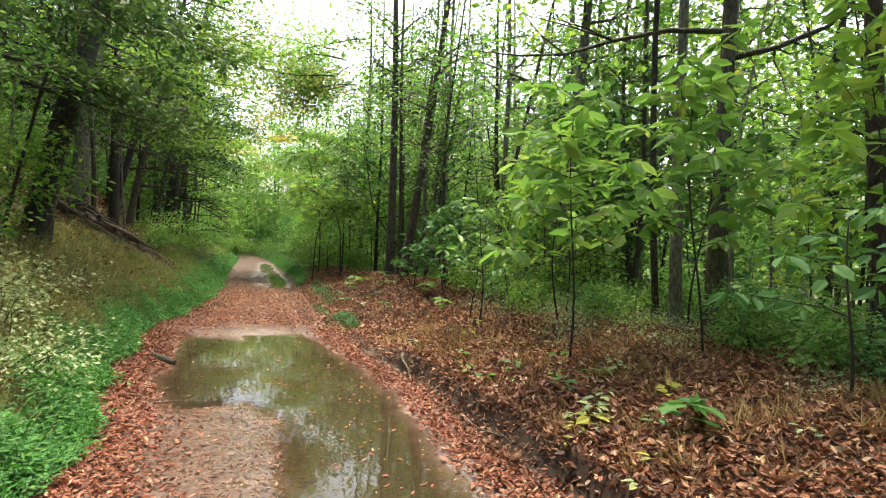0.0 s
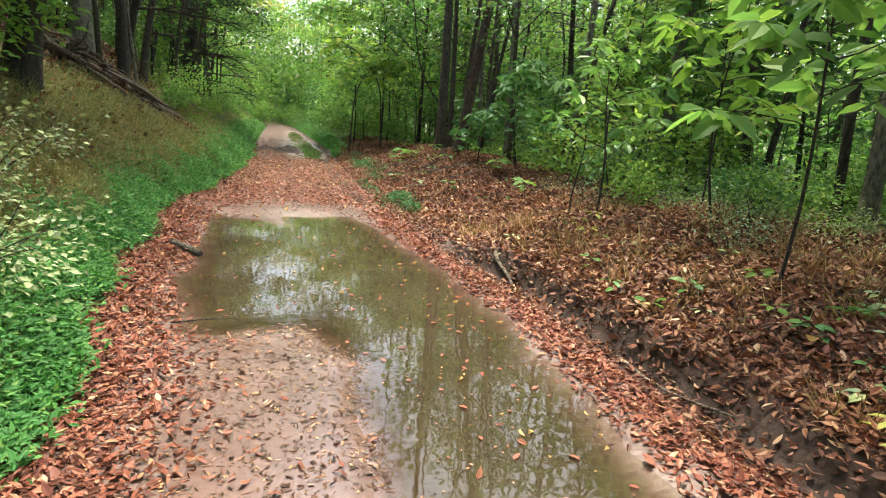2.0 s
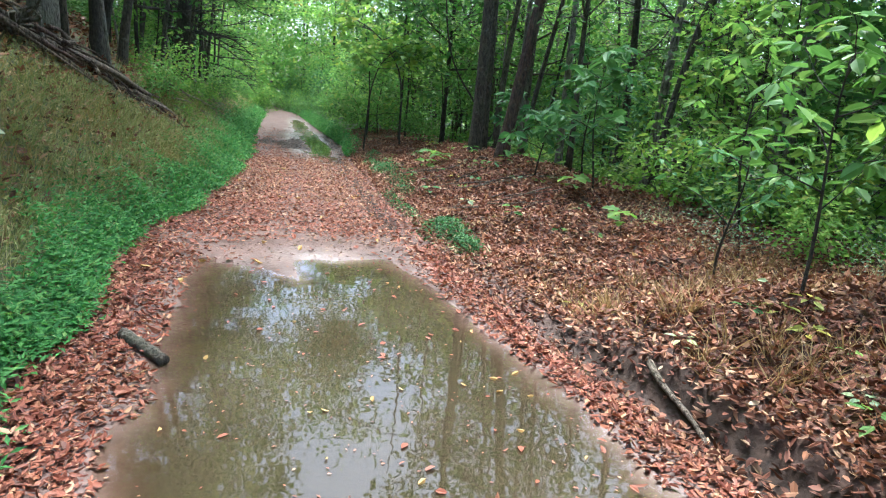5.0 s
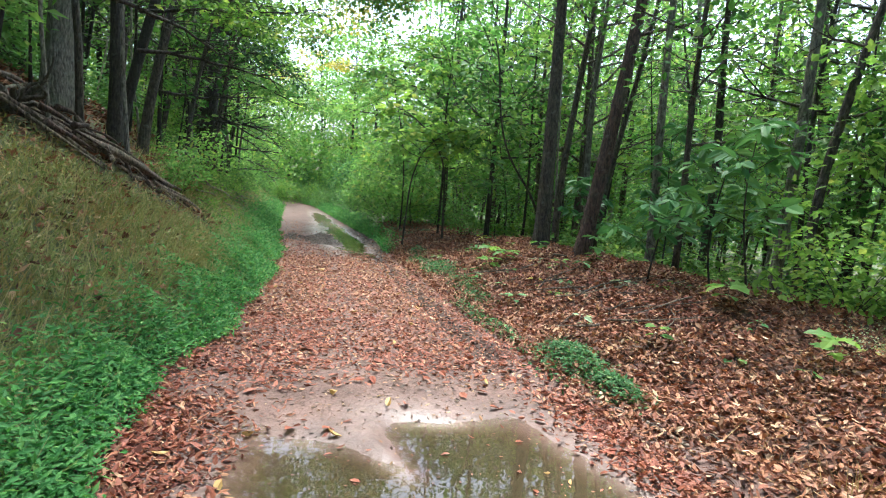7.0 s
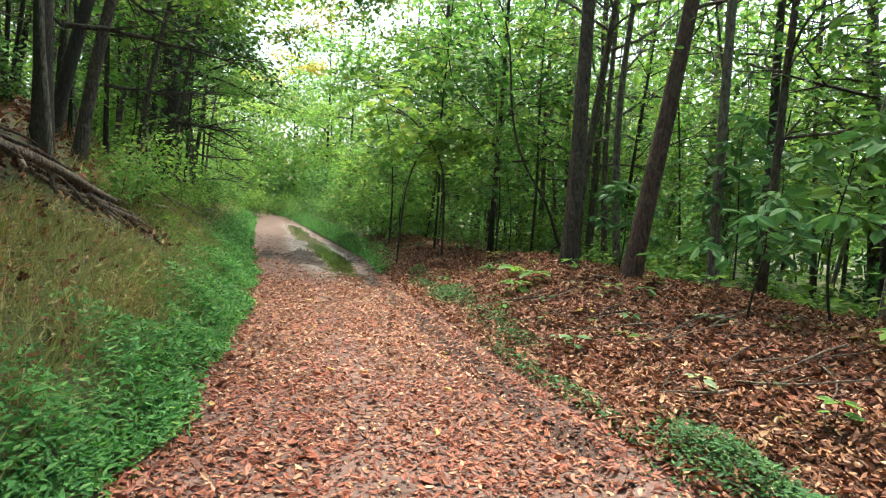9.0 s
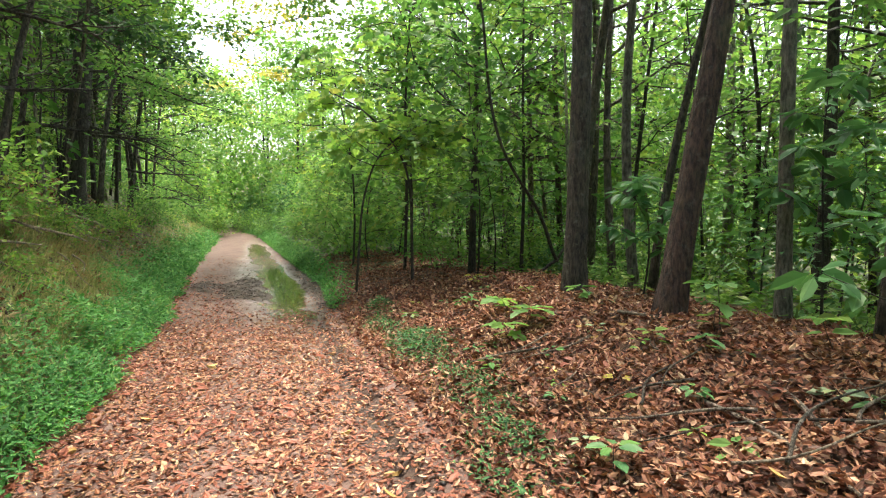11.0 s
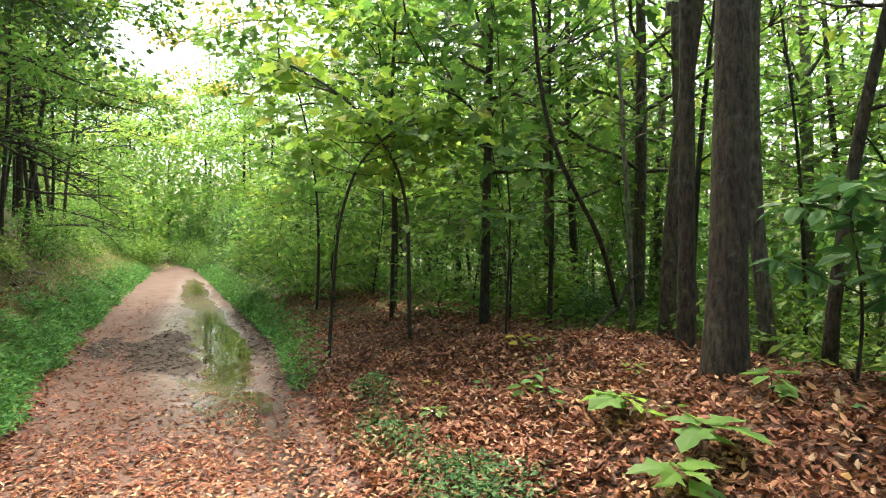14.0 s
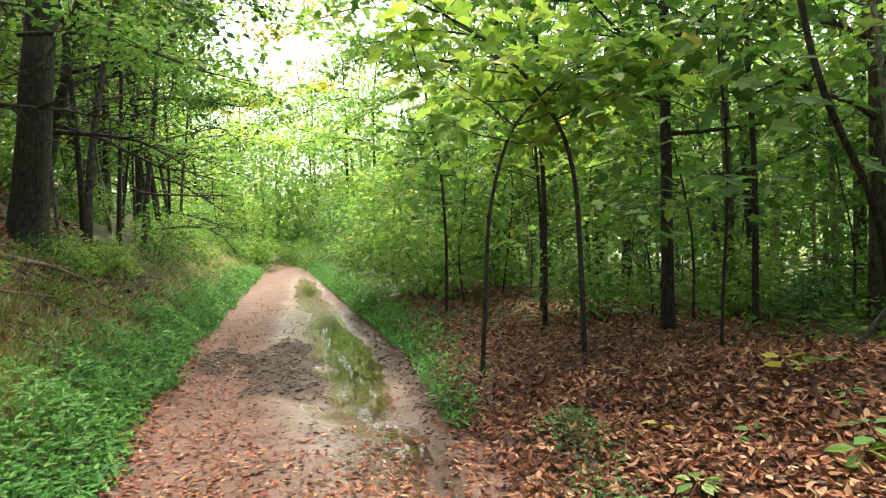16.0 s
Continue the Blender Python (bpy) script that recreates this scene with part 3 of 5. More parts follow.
by_track("oak_tree", 27, -4.5, 17.0, 14, 0.21, 3.6, 3.0, 12, 1900, 0.12, BARK_GREY, LEAF_DARK, "thick grey-brown trunk standing behind the brush pile", sides=24, ridges=0.05, lean=(0.05, 0.0), top=0.7)
by_track("oak_tree", 28, -4.0, 18.6, 12, 0.10, 3.0, 2.6, 12, 1700, 0.11, BARK_DARK, LEAF_MID, "dark leaning trunk on the wooded slope", sides=16, ridges=0.04, lean=(0.12, 0.0))
by_track("beech_tree", 29, 5.3, 12.9, 13, 0.078, 4.5, 2.0, 9, 800, 0.12, BARK_GREY, LEAF_LIGHT, "pale grey trunk blotched with lichen behind the leafy bank", sides=16, ridges=0.01, bow=0.006, lean=(0.02, 0.0), top=0.6)
by_track("oak_tree", 25, 6.6, 15.9, 10, 0.09, 2.8, 1.8, 8, 990, 0.12, BARK_DARK, LEAF_MID, "dark tree leaning among the woods behind the bank", sides=12)
by_track("beech_tree", 26, 4.6, 14.65, 12, 0.072, 4.0, 2.0, 9, 560, 0.13, BARK_GREY, LEAF_LIGHT, "smooth grey trunk with pale lichen behind the cedar", sides=14, ridges=0.0, bow=0.004, top=0.5)

# ---- woods on both sides ----
CANOPY = [tree_meshes(100 + k, t, r, f, 2.6, 14, 1900, s, bk, lf, sides=8, ridges=0.03, bow=0.008, top=0.58) for k, (t, r, f, s, bk, lf) in enumerate([
    (14, 0.15, 3.0, 0.16, BARK, LEAF_MID), (13, 0.11, 2.6, 0.15, BARK_DARK, LEAF_MID), (14, 0.12, 3.0, 0.16, BARK_GREY, LEAF_LIGHT),
    (12, 0.09, 2.4, 0.15, BARK, LEAF_LIGHT), (13, 0.10, 2.8, 0.14, BARK_DARK, LEAF_DARK)])]
POLE = [tree_meshes(140 + k, t, r, f, 1.7, 11, 780, s, bk, lf, sides=6, ridges=0.0, bow=0.016, top=0.58, shape=BROAD) for k, (t, r, f, s, bk, lf) in enumerate([
    (9, 0.050, 2.0, 0.15, BARK_DARK, LEAF_MID), (8, 0.038, 1.8, 0.14, BARK_GREY, LEAF_LIGHT), (7, 0.030, 1.6, 0.15, BARK_DARK, LEAF_LIGHT),
    (10, 0.062, 2.6, 0.14, BARK, LEAF_MID)])]
SAPLING = [tree_meshes(170 + k, t, 0.017, f, 1.15, 12, 560, s, BARK_DARK, lf, sides=5, ridges=0.0, bow=0.03, shape=LOBED, spread_r=0.20, split=True) for k, (t, f, s, lf) in enumerate([
    (3.4, 0.9, 0.17, LEAF_LIGHT), (2.8, 0.6, 0.15, LEAF_LIGHT), (4.2, 1.3, 0.18, LEAF_MID), (2.2, 0.4, 0.14, LEAF_COOL), (3.2, 0.9, 0.15, LEAF_MID)])]
FAR = [tree_meshes(200 + k, t, r, f, 3.0, 17, 1150, 0.32, bk, lf, sides=5, ridges=0.0, bow=0.012, spread_r=0.5, twigs=False, top=0.95) for k, (t, r, f, bk, lf) in enumerate([
    (14, 0.13, 2.6, BARK, LEAF_MID), (13, 0.10, 2.0, BARK_DARK, LEAF_MID), (12, 0.11, 1.6, BARK_GREY, LEAF_LIGHT)])]
LINING = [tree_meshes(210 + k, t, 0.10, 1.0, 3.4, 16, 1500, 0.26, BARK_DARK, lf, sides=6, ridges=0.0, bow=0.012, spread_r=0.5, twigs=False, top=0.82) for k, (t, lf) in enumerate([
    (13, LEAF_LIGHT), (11, LEAF_LIGHT), (15, LEAF_MID)])]
FAR_LOW = [tree_meshes(220 + k, t, 0.03, 0.3, 1.7, 10, 330, 0.25, BARK_DARK, lf, sides=5, ridges=0.0, bow=0.03, spread_r=0.42, twigs=False) for k, (t, lf) in enumerate([
    (3.6, LEAF_MID), (4.6, LEAF_LIGHT), (3.0, LEAF_COOL)])]


def bush_meshes(seed, tall, wide, stems, leaf_n, size, leaf, shape=SMALL):
    """Meshes of a shrub: its stems one by one, then the foliage."""
    r = np.random.default_rng(seed)
    cb, out = Buf(), []
    for k in range(stems):
        a = r.uniform(0, 6.28)
        st = wander((r.normal(0, 0.08), r.normal(0, 0.08), -0.1), (math.cos(a) * wide, math.sin(a) * wide, tall * r.uniform(0.7, 1.2)), (tall + 0.1) * r.uniform(0.75, 1.1), 5, 0.18, r)
        out.append(tube(Buf(), st, np.linspace(0.009, 0.003, 6), 4).mesh("stem", BARK_DARK))
        leaves(cb, *spray(r, st, leaf_n // stems, 0.22 * wide + 0.07, size), shape)
    return out + [cb.mesh("foliage", leaf, False)]


BUSH = [bush_meshes(240, 1.0, 0.7, 7, 1000, 0.10, LEAF_COOL), bush_meshes(241, 0.8, 0.8, 6, 900, 0.09, LEAF_MID), bush_meshes(242, 1.4, 0.7, 7, 1100, 0.11, LEAF_LIGHT),
        bush_meshes(243, 1.2, 0.8, 7, 1000, 0.085, LEAF_MID)]
BUSH_PALE = [bush_meshes(244, 1.0, 0.8, 7, 900, 0.055, LEAF_PALE), bush_meshes(245, 0.8, 0.7, 6, 700, 0.05, LEAF_PALE)]

taken = [(3.55, 16.5), (3.52, 17.0), (3.43, 14.9), (4.0, 20.85), (4.6, 18.1), (4.9, 17.2), (5.2, 5.8), (5.1, 6.35), (5.0, 6.6), (6.2, 4.4), (-3.7, 11.3), (-3.75, 17.3), (-3.5, 18.0), (5.3, 12.9), (-4.5, 17.0), (-4.0, 18.6), (-3.4, 24.5), (6.6, 15.9), (4.6, 14.65), (4.02, 17.3)]
woods = np.random.default_rng(31)


def scatter(n, x0, x1, y0, y1, gap, ok):
    got = []
    for _ in range(n * 40):
        if len(got) >= n:
            break
        x, y = woods.uniform(x0, x1), woods.uniform(y0, y1)
        if not ok(x, y) or any((x - a) ** 2 + (y - b) ** 2 < gap * gap for a, b in taken):
            continue
        taken.append((x, y))
        got.append((x, y))
    return got


FIRST = {}


def grow(name, kinds, spots, label, group, category="tree", low=0.85, high=1.2):
    for x, y in spots:
        k = int(woods.integers(len(kinds)))
        m = pose(x, y, float(height(x, y)) - 0.06, woods.normal(0, 2.8), woods.normal(0, 2.8), woods.uniform(0, 360)) @ Matrix.Scale(woods.uniform(low, high), 4)
        key = (name, id(kinds), k)
        if key in FIRST:
            ob = copy_thing(FIRST[key], Matrix.Identity(4))
        else:
            ob = FIRST[key] = thing(name, label, category, group=group)
            for me in kinds[k]:
                part(me.name.split(".")[0], me, ob)
        ob.matrix_basis = m


LOGS = lambda x, y: -5.4 < x < -2.2 and 11.0 < y < 18.0


def right_of(lo, hi=99):
    return lambda x, y: lo < x - right_edge(y) < hi


def left_of(lo, hi=99):
    return lambda x, y: lo < left_edge(y) - x < hi


near_berm = lambda x, y: (9 < y < 19 and x < 4.2) or (y < 9 and x < 6.6)
grow("forest_tree", CANOPY, scatter(19, 4.6, 11, -2, 34, 1.7, lambda x, y: right_of(2.6)(x, y) and not near_berm(x, y)), "tall broadleaf tree in the dense green woods", "woodland trees")
DEEP = [tree_meshes(120 + k, h, r, 2.4, 2.7, 16, 1900, 0.16, BARK_DARK, lf, sides=7, ridges=0.03, bow=0.012, top=0.75, lean=(0.05, 0.0)) for k, (h, r, lf) in enumerate([
    (13, 0.12, LEAF_DARK), (12, 0.09, LEAF_MID), (13, 0.10, LEAF_DARK)])]
grow("forest_tree", DEEP, scatter(46, -12, -3.4, -2, 36, 1.4, lambda x, y: left_of(2.2)(x, y) and not (LOGS(x, y) and x > -4.4)), "tall broadleaf tree on the wooded slope", "trees on the slope")
grow("pole_tree", POLE, scatter(40, 3.6, 12, -1, 32, 0.8, lambda x, y: right_of(2.5)(x, y) and not near_berm(x, y)), "slender young tree with a thin dark trunk", "young trees in the woods")
grow("pole_tree", POLE, scatter(30, -9, -2.8, -1, 34, 0.7, lambda x, y: left_of(1.8 if y > 9 else 3.4)(x, y) and not LOGS(x, y)), "slender young tree growing on the wooded slope", "young trees on the slope")
grow("sapling", SAPLING, scatter(46, 3.4, 10, 0, 30, 0.7, lambda x, y: right_of(2.2)(x, y) and not near_berm(x, y)), "leafy understory sapling with broad green leaves", "understory saplings")
grow("sapling", SAPLING, scatter(22, 1.8, 6, 24, 46, 0.9, right_of(1.3)), "leafy sapling close to the edge of the track", "trackside saplings")
BARE = [tree_meshes(190 + k, h, r, 2.0, 1.3, 9, 160, 0.12, bk, LEAF_MID, sides=6, ridges=0.0, bow=0.02, lean=(ln, 0.0)) for k, (h, r, bk, ln) in enumerate([
    (9, 0.045, BARK_DARK, 0.05), (8, 0.032, BARK_GREY, 0.0), (10, 0.06, BARK, 0.08), (7, 0.025, BARK_DARK, -0.06)])]
grow("bare_pole_tree", BARE, scatter(24, -5.6, -2.9, 19, 36, 0.5, left_of(1.7)) + scatter(44, -8, -3.0, 8, 38, 0.6, left_of(1.9)), "thin nearly leafless trunk on the wooded slope", "thin trunks on the slope")
grow("bare_pole_tree", BARE, scatter(56, 4.4, 13, 2, 34, 0.45, lambda x, y: right_of(3.0)(x, y) and not near_berm(x, y)), "thin nearly leafless trunk in the woods", "thin trunks in the woods")
grow("sapling", [SAPLING[2], SAPLING[4]], scatter(13, -8, -2.4, 2, 46, 0.8, lambda x, y: left_of(1.7 if y > 9 else 3.0)(x, y) and not LOGS(x, y)), "leafy sapling on the wooded slope", "saplings on the slope")
grow("shrub", BUSH, scatter(34, 1.6, 6, 23, 50, 0.7, right_of(1.1)), "low leafy shrub by the track", "trackside shrubs", "shrub", 0.8, 1.5)
grow("shrub", BUSH, scatter(24, -6, -2.2, 11.5, 50, 0.7, lambda x, y: left_of(1.5)(x, y) and not LOGS(x, y)), "low leafy shrub at the top of the bank", "shrubs on the bank", "shrub", 0.7, 1.3)
grow("shrub", BUSH, scatter(26, 3.2, 9, 0, 22, 0.7, lambda x, y: right_of(2.2)(x, y) and not near_berm(x, y)), "low leafy shrub under the trees", "woodland shrubs", "shrub", 0.6, 1.1)
grow("shrub", [BUSH[1], BUSH[3], BUSH[2]], scatter(26, -4.4, -2.2, 17.2, 40, 0.5, left_of(1.2, 2.9)), "small leafy shrub in the brush beside the track", "brush along the slope", "shrub", 0.4, 0.8)
grow("pale_shrub", BUSH_PALE, [(-2.65, 7.1), (-2.9, 7.7), (-2.35, 6.2), (-2.2, 5.3), (-2.95, 6.6), (-2.5, 4.6)], "sprawling shrub with pale cream-green leaves on the bank", "pale shrubs", "shrub", 0.7, 0.95)
grow("shrub", BUSH, scatter(30, -6.5, -4.0, 5, 32, 0.7, lambda x, y: left_of(2.3, 5)(x, y) and not LOGS(x, y)), "low leafy shrub under the trees up the slope", "shrubs up the slope", "shrub", 0.7, 1.3)
grow("shrub", [BUSH[0], BUSH[2], BUSH[3]], scatter(26, 3.8, 7.0, 1.2, 10.5, 0.5, right_of(2.7, 5.2)), "low blue-green shrub at the crest of the leafy bank", "shrubs along the crest", "shrub", 0.4, 0.7)
grow("pale_shrub", BUSH_PALE, scatter(9, 3.2, 5.2, 2.0, 10.5, 0.5, right_of(1.8, 3.4)), "low shrub with pale green leaves at the crest of the bank", "pale shrubs along the crest", "shrub", 0.4, 0.65)
grow("far_tree", FAR, scatter(75, 10, 34, -14, 70, 2.0, right_of(8)), "distant tree in the deep woods", "distant trees")
grow("far_tree", FAR, scatter(70, -34, -8, -14, 70, 2.0, left_of(7)), "distant tree up the wooded slope", "distant trees on the slope")
grow("far_tree", FAR, scatter(10, -14, 14, 64, 80, 1.8, lambda x, y: True), "distant tree where the track bends away", "trees at the bend")
grow("lining_tree", LINING, scatter(15, 3.6, 9, 28, 54, 2.0, right_of(2.6)) + scatter(13, -9, -3.8, 30, 54, 2.0, left_of(2.6)) + scatter(5, -9, 9, 58, 66, 2.2, lambda x, y: True), "bright green leafy tree lining the far part of the track", "trees along the far track", low=1.0, high=1.35)
grow("far_sapling", FAR_LOW, scatter(90, 7, 20, -4, 50, 1.1, right_of(4.5)), "distant leafy undergrowth in the woods", "distant undergrowth")
grow("far_sapling", FAR_LOW, scatter(34, -18, -7, -2, 50, 1.2, left_of(5)), "distant leafy undergrowth on the slope", "distant undergrowth on the slope")
grow("far_sapling", [FAR_LOW[1]], scatter(12, -5, 5, 45, 51, 0.9, lambda x, y: abs(x - 0.0) > 1.9), "leafy undergrowth closing the end of the track", "undergrowth at the bend")
grow("forest_tree", CANOPY, scatter(10, -9, 9, -14, -4, 2.0, lambda x, y: abs(x) > 2.8), "tall broadleaf tree beside the track", "woodland trees by the start")


grow("far_sapling", [FAR_LOW[0], FAR_LOW[2]], scatter(16, -5, 6, 51, 58, 0.7, lambda x, y: x - right_edge(y) > 0.5 or left_edge(y) - x > 0.7), "blue-green undergrowth where the track bends away", "undergrowth behind the bend", low=0.6, high=1.0)
grow("shrub", BUSH, scatter(16, -4, 4, 42, 53, 0.5, lambda x, y: 0.25 < x - right_edge(y) < 1.6 or 0.3 < left_edge(y) - x < 1.6), "leafy shrub crowding the far end of the track", "shrubs at the far end", "shrub", 0.8, 1.3)
grow("lining_tree", LINING, scatter(7, -7, 9, 57, 72, 2.0, lambda x, y: True), "tall light green tree beyond the bend", "tall trees beyond the bend", low=1.0, high=1.2)


def far_woods():
    """Solid ring of leaves beyond the last trunks."""
    b = Buf()
    n = 19000
    a = woods.uniform(0, 6.283, n)
    rad = woods.uniform(44, 62, n)
    x, y = np.cos(a) * rad, 24 + np.sin(a) * rad * 1.25
    z = height(x, y) + 9 * woods.beta(1.1, 1.3, n) + 1.5 * wobble(x, y, 0.15)
    keep = ~((np.abs(x) < 9) & (y > 0) & (z > 8))
    p = np.stack([x, y, z], -1)[keep]
    m = len(p)
    ln = woods.uniform(0.7, 1.4, m)
    leaves(b, p, woods.normal(0, 1, (m, 3)), np.array([0, 0, 1.0]) + woods.normal(0, 0.9, (m, 3)), ln, ln * 0.7)
    return tagged(new("far_woods", b.mesh("far_woods", LEAF_MID, False)), "far green woods closing the view all round", "woods", kind="stuff")


far_woods()


def bend_foliage():
    """Mass of light leaves where the track bends out of sight."""
    b = Buf()
    n = 8000
    x = woods.normal(0, 6.0, n)
    y = 54 + woods.uniform(0, 4.0, n) - 0.4 * np.abs(x)
    z = height(x, y) + 0.4 + 11 * woods.beta(1.0, 1.3, n) * (0.75 + 0.35 * wobble(x, y, 0.5, 3.0))
    p = np.stack([x, y, z], -1)
    m = len(p)
    ln = woods.uniform(0.22, 0.42, m)
    leaves(b, p, woods.normal(0, 1, (m, 3)), np.array([0, -0.3, 1.0]) + woods.normal(0, 0.6, (m, 3)), ln, ln * 0.7)
    return tagged(new("bend_foliage", b.mesh("bend_foliage", LEAF_LIGHT, False)), "mass of light green foliage at the bend of the track", "foliage", kind="stuff")


bend_foliage()

# ---- young trees with broad leaves close to the track ----
near_r = np.random.default_rng(57)


def big_leaf_sapling(seed, x, y, tall, whorls, leaf_n, size, leaf, label, first=0.45, reach=0.75, bow=0.03, name="sapling", bark=BARK_DARK, r0=0.014, lean=(0, 0)):
    """Stem with thin arms, each ending in a whorl of large leaves."""
    r = np.random.default_rng(seed)
    t = thing(name, label, "tree" if tall > 1.2 else "plant", (x, y, float(height(x, y)) - 0.03))
    steps = 14
    z = np.linspace(-0.1, tall, steps + 1)
    s = np.maximum(z, 0) / tall
    line = np.stack([lean[0] * s * tall + bow * tall * np.sin(s * 5 + seed), lean[1] * s * tall + bow * tall * np.sin(s * 4 + 2 * seed), z], -1)
    line -= line[1] * np.array([1, 1, 0])
    tb, cb = Buf(), Buf()
    tube(tb, line, r0 * (1 - 0.7 * s), 7)
    for k in range(whorls):
        i = int(first * steps + (1 - first) * steps * k / max(1, whorls - 1))
        i = min(i, steps)
        a = k * 2.4 + r.uniform(-0.4, 0.4)
        arm = wander(line[i], (math.cos(a), math.sin(a), 0.45), reach * (1.1 - 0.6 * k / whorls) * r.uniform(0.7, 1.2), 5, 0.12, r, -0.02)
        part("branch", tube(Buf(), arm, np.linspace(r0 * 0.4, 0.002, 6), 4).mesh("branch", bark), t)
        for m in range(2, 6):
            n = leaf_n if m == 5 else max(2, leaf_n // 2)
            aa = np.arange(n) * 6.283 / n + r.uniform(0, 6)
            ax = np.stack([np.cos(aa), np.sin(aa), r.uniform(-0.85, 0.15, n)], -1) + r.normal(0, 0.2, (n, 3))
            ln = size * r.uniform(0.6, 1.15, n)
            leaves(cb, np.repeat(arm[m][None], n, 0) + ax * 0.03, ax, np.array([0, 0, 1.0]) + r.normal(0, 0.45, (n, 3)), ln, ln * 0.55, BROAD)
    part("stem", tb.mesh("stem", bark), t)
    part("foliage", cb.mesh("foliage", leaf, False), t)
    return t


for sd, x, y, tall, wh, n, sz, lf in [(1, 2.75, 5.0, 2.6, 18, 7, 0.23, LEAF_LIGHT), (2, 3.9, 4.5, 3.0, 19, 7, 0.24, LEAF_LIGHT), (3, 3.5, 6.6, 2.4, 16, 7, 0.21, LEAF_LIGHT),
                                      (4, 4.5, 5.4, 2.6, 16, 7, 0.22, LEAF_LIGHT), (5, 4.7, 3.5, 3.1, 18, 7, 0.24, LEAF_LIGHT), (6, 2.7, 7.3, 1.5, 9, 6, 0.16, LEAF_COOL),
                                      (7, 4.2, 7.6, 2.8, 12, 6, 0.18, LEAF_MID), (8, 3.75, 2.9, 1.3, 8, 6, 0.17, LEAF_COOL), (9, 4.1, 9.4, 2.2, 12, 6, 0.17, LEAF_LIGHT),
                                      (10, 3.0, 8.4, 1.2, 8, 5, 0.11, LEAF_COOL), (12, 5.0, 10.0, 2.9, 12, 6, 0.17, LEAF_LIGHT)]:
    big_leaf_sapling(sd, x, y, tall, wh, n, sz, lf, "young sapling with large light-green leaves on the bank")
for sd, x, y, tall, n in [(21, 3.5, 11.4, 1.7, 6), (22, 3.9, 12.4, 1.9, 6), (23, 3.25, 12.7, 1.1, 5), (24, 4.1, 16.0, 1.3, 6), (25, 4.5, 14.2, 2.1, 6)]:
    big_leaf_sapling(sd, x, y, tall, 9, n, 0.21, LEAF_COOL, "thin sapling with blue-green leaves at the crest of the bank", reach=0.5)

# arching dark saplings and a looping vine beyond the bank


def arching_sapling(seed, x, y, spine, r0, label, first=5, size=0.18, leaf=None, limbs=13, reach=0.95):
    """A thin stem bending over along a smooth spine of a few offsets from its foot, with arms of lobed leaves."""
    r = np.random.default_rng(seed)
    t = thing("maple_sapling", label, "tree", (x, y, float(height(x, y)) - 0.05))
    k = np.linspace(0, len(spine) - 1, 22)
    a = np.array(spine, float)
    line = np.stack([np.interp(k, np.arange(len(a)), a[:, c]) for c in range(3)], -1)
    for _ in range(2):
        line[1:-1] = (line[:-2] + 2 * line[1:-1] + line[2:]) / 4
    part("stem", tube(Buf(), line, np.linspace(r0, r0 * 0.4, 22), 8).mesh("stem", BARK_DARK), t)
    cb = Buf()
    for q in range(limbs):
        m = int(r.integers(first, 22))
        ang = q * 2.4 + r.uniform(-0.4, 0.4)
        arm = wander(line[m], (math.cos(ang), math.sin(ang), r.uniform(-0.05, 0.5)), reach * r.uniform(0.6, 1.2), 6, 0.15, r)
        part("branch", tube(Buf(), arm, np.linspace(r0 * 0.35, 0.003, 7), 4).mesh("branch", BARK_DARK), t)
        leaves(cb, *spray(r, arm, 26, 0.17, size, 0.4, 0.85), LOBED)
    part("foliage", cb.mesh("foliage", leaf or LEAF_LIGHT, False), t)


arching_sapling(61, 1.72, 20.4, [(0, 0, -0.1), (0.06, 0, 0.8), (0.10, -0.05, 1.6), (0.30, -0.1, 2.3), (0.75, -0.1, 2.75), (1.4, 0, 2.95)], 0.024, "thin dark sapling arching over with broad lobed leaves", 12)
arching_sapling(62, 2.66, 20.2, [(0, 0, -0.1), (-0.02, 0, 0.9), (-0.04, 0, 1.6), (-0.16, 0, 2.1), (-0.5, 0.05, 2.6), (-0.9, 0.1, 2.95), (-1.5, 0.1, 3.2)], 0.028, "thin dark sapling leaning towards its neighbour", 11)
for sd, x, y, tall, r0, bend, n, lb in [(63, 2.9, 21.6, 6.2, 0.034, 0.15, 13, "tall thin sapling in deep shade"), (64, 4.9, 20.6, 6.6, 0.038, -0.1, 13, "straight thin sapling among the trees"),
                                     (65, 3.3, 22.6, 4.8, 0.030, -0.4, 17, "leafy sapling with bright leaves beside the track"), (66, 2.3, 23.8, 4.4, 0.028, -0.5, 18, "leafy sapling with bright leaves overhanging the track")]:
    arching_sapling(sd, x, y, [(0, 0, -0.1), (0.04, 0, tall * 0.25), (0, 0.05, tall * 0.5), (bend * 0.4, 0, tall * 0.75), (bend, 0, tall)], r0, lb, 8, limbs=n, reach=1.25)
vine = thing("vine", "dark woody vine looping down between the trees", "vine", (4.75, 19.0, float(height(4.75, 19.0))))
vt = np.linspace(0, 1, 30)
part("stem", tube(Buf(), np.stack([-1.9 * vt ** 0.75 + 0.10 * np.sin(vt * 8), -0.75 * vt ** 0.6, 0.35 + 3.9 * vt ** 1.15 + 0.1 * np.sin(vt * 9)], -1), np.linspace(0.030, 0.016, 30), 8, 0.06, 3).mesh("stem", BARK_DARK), vine)
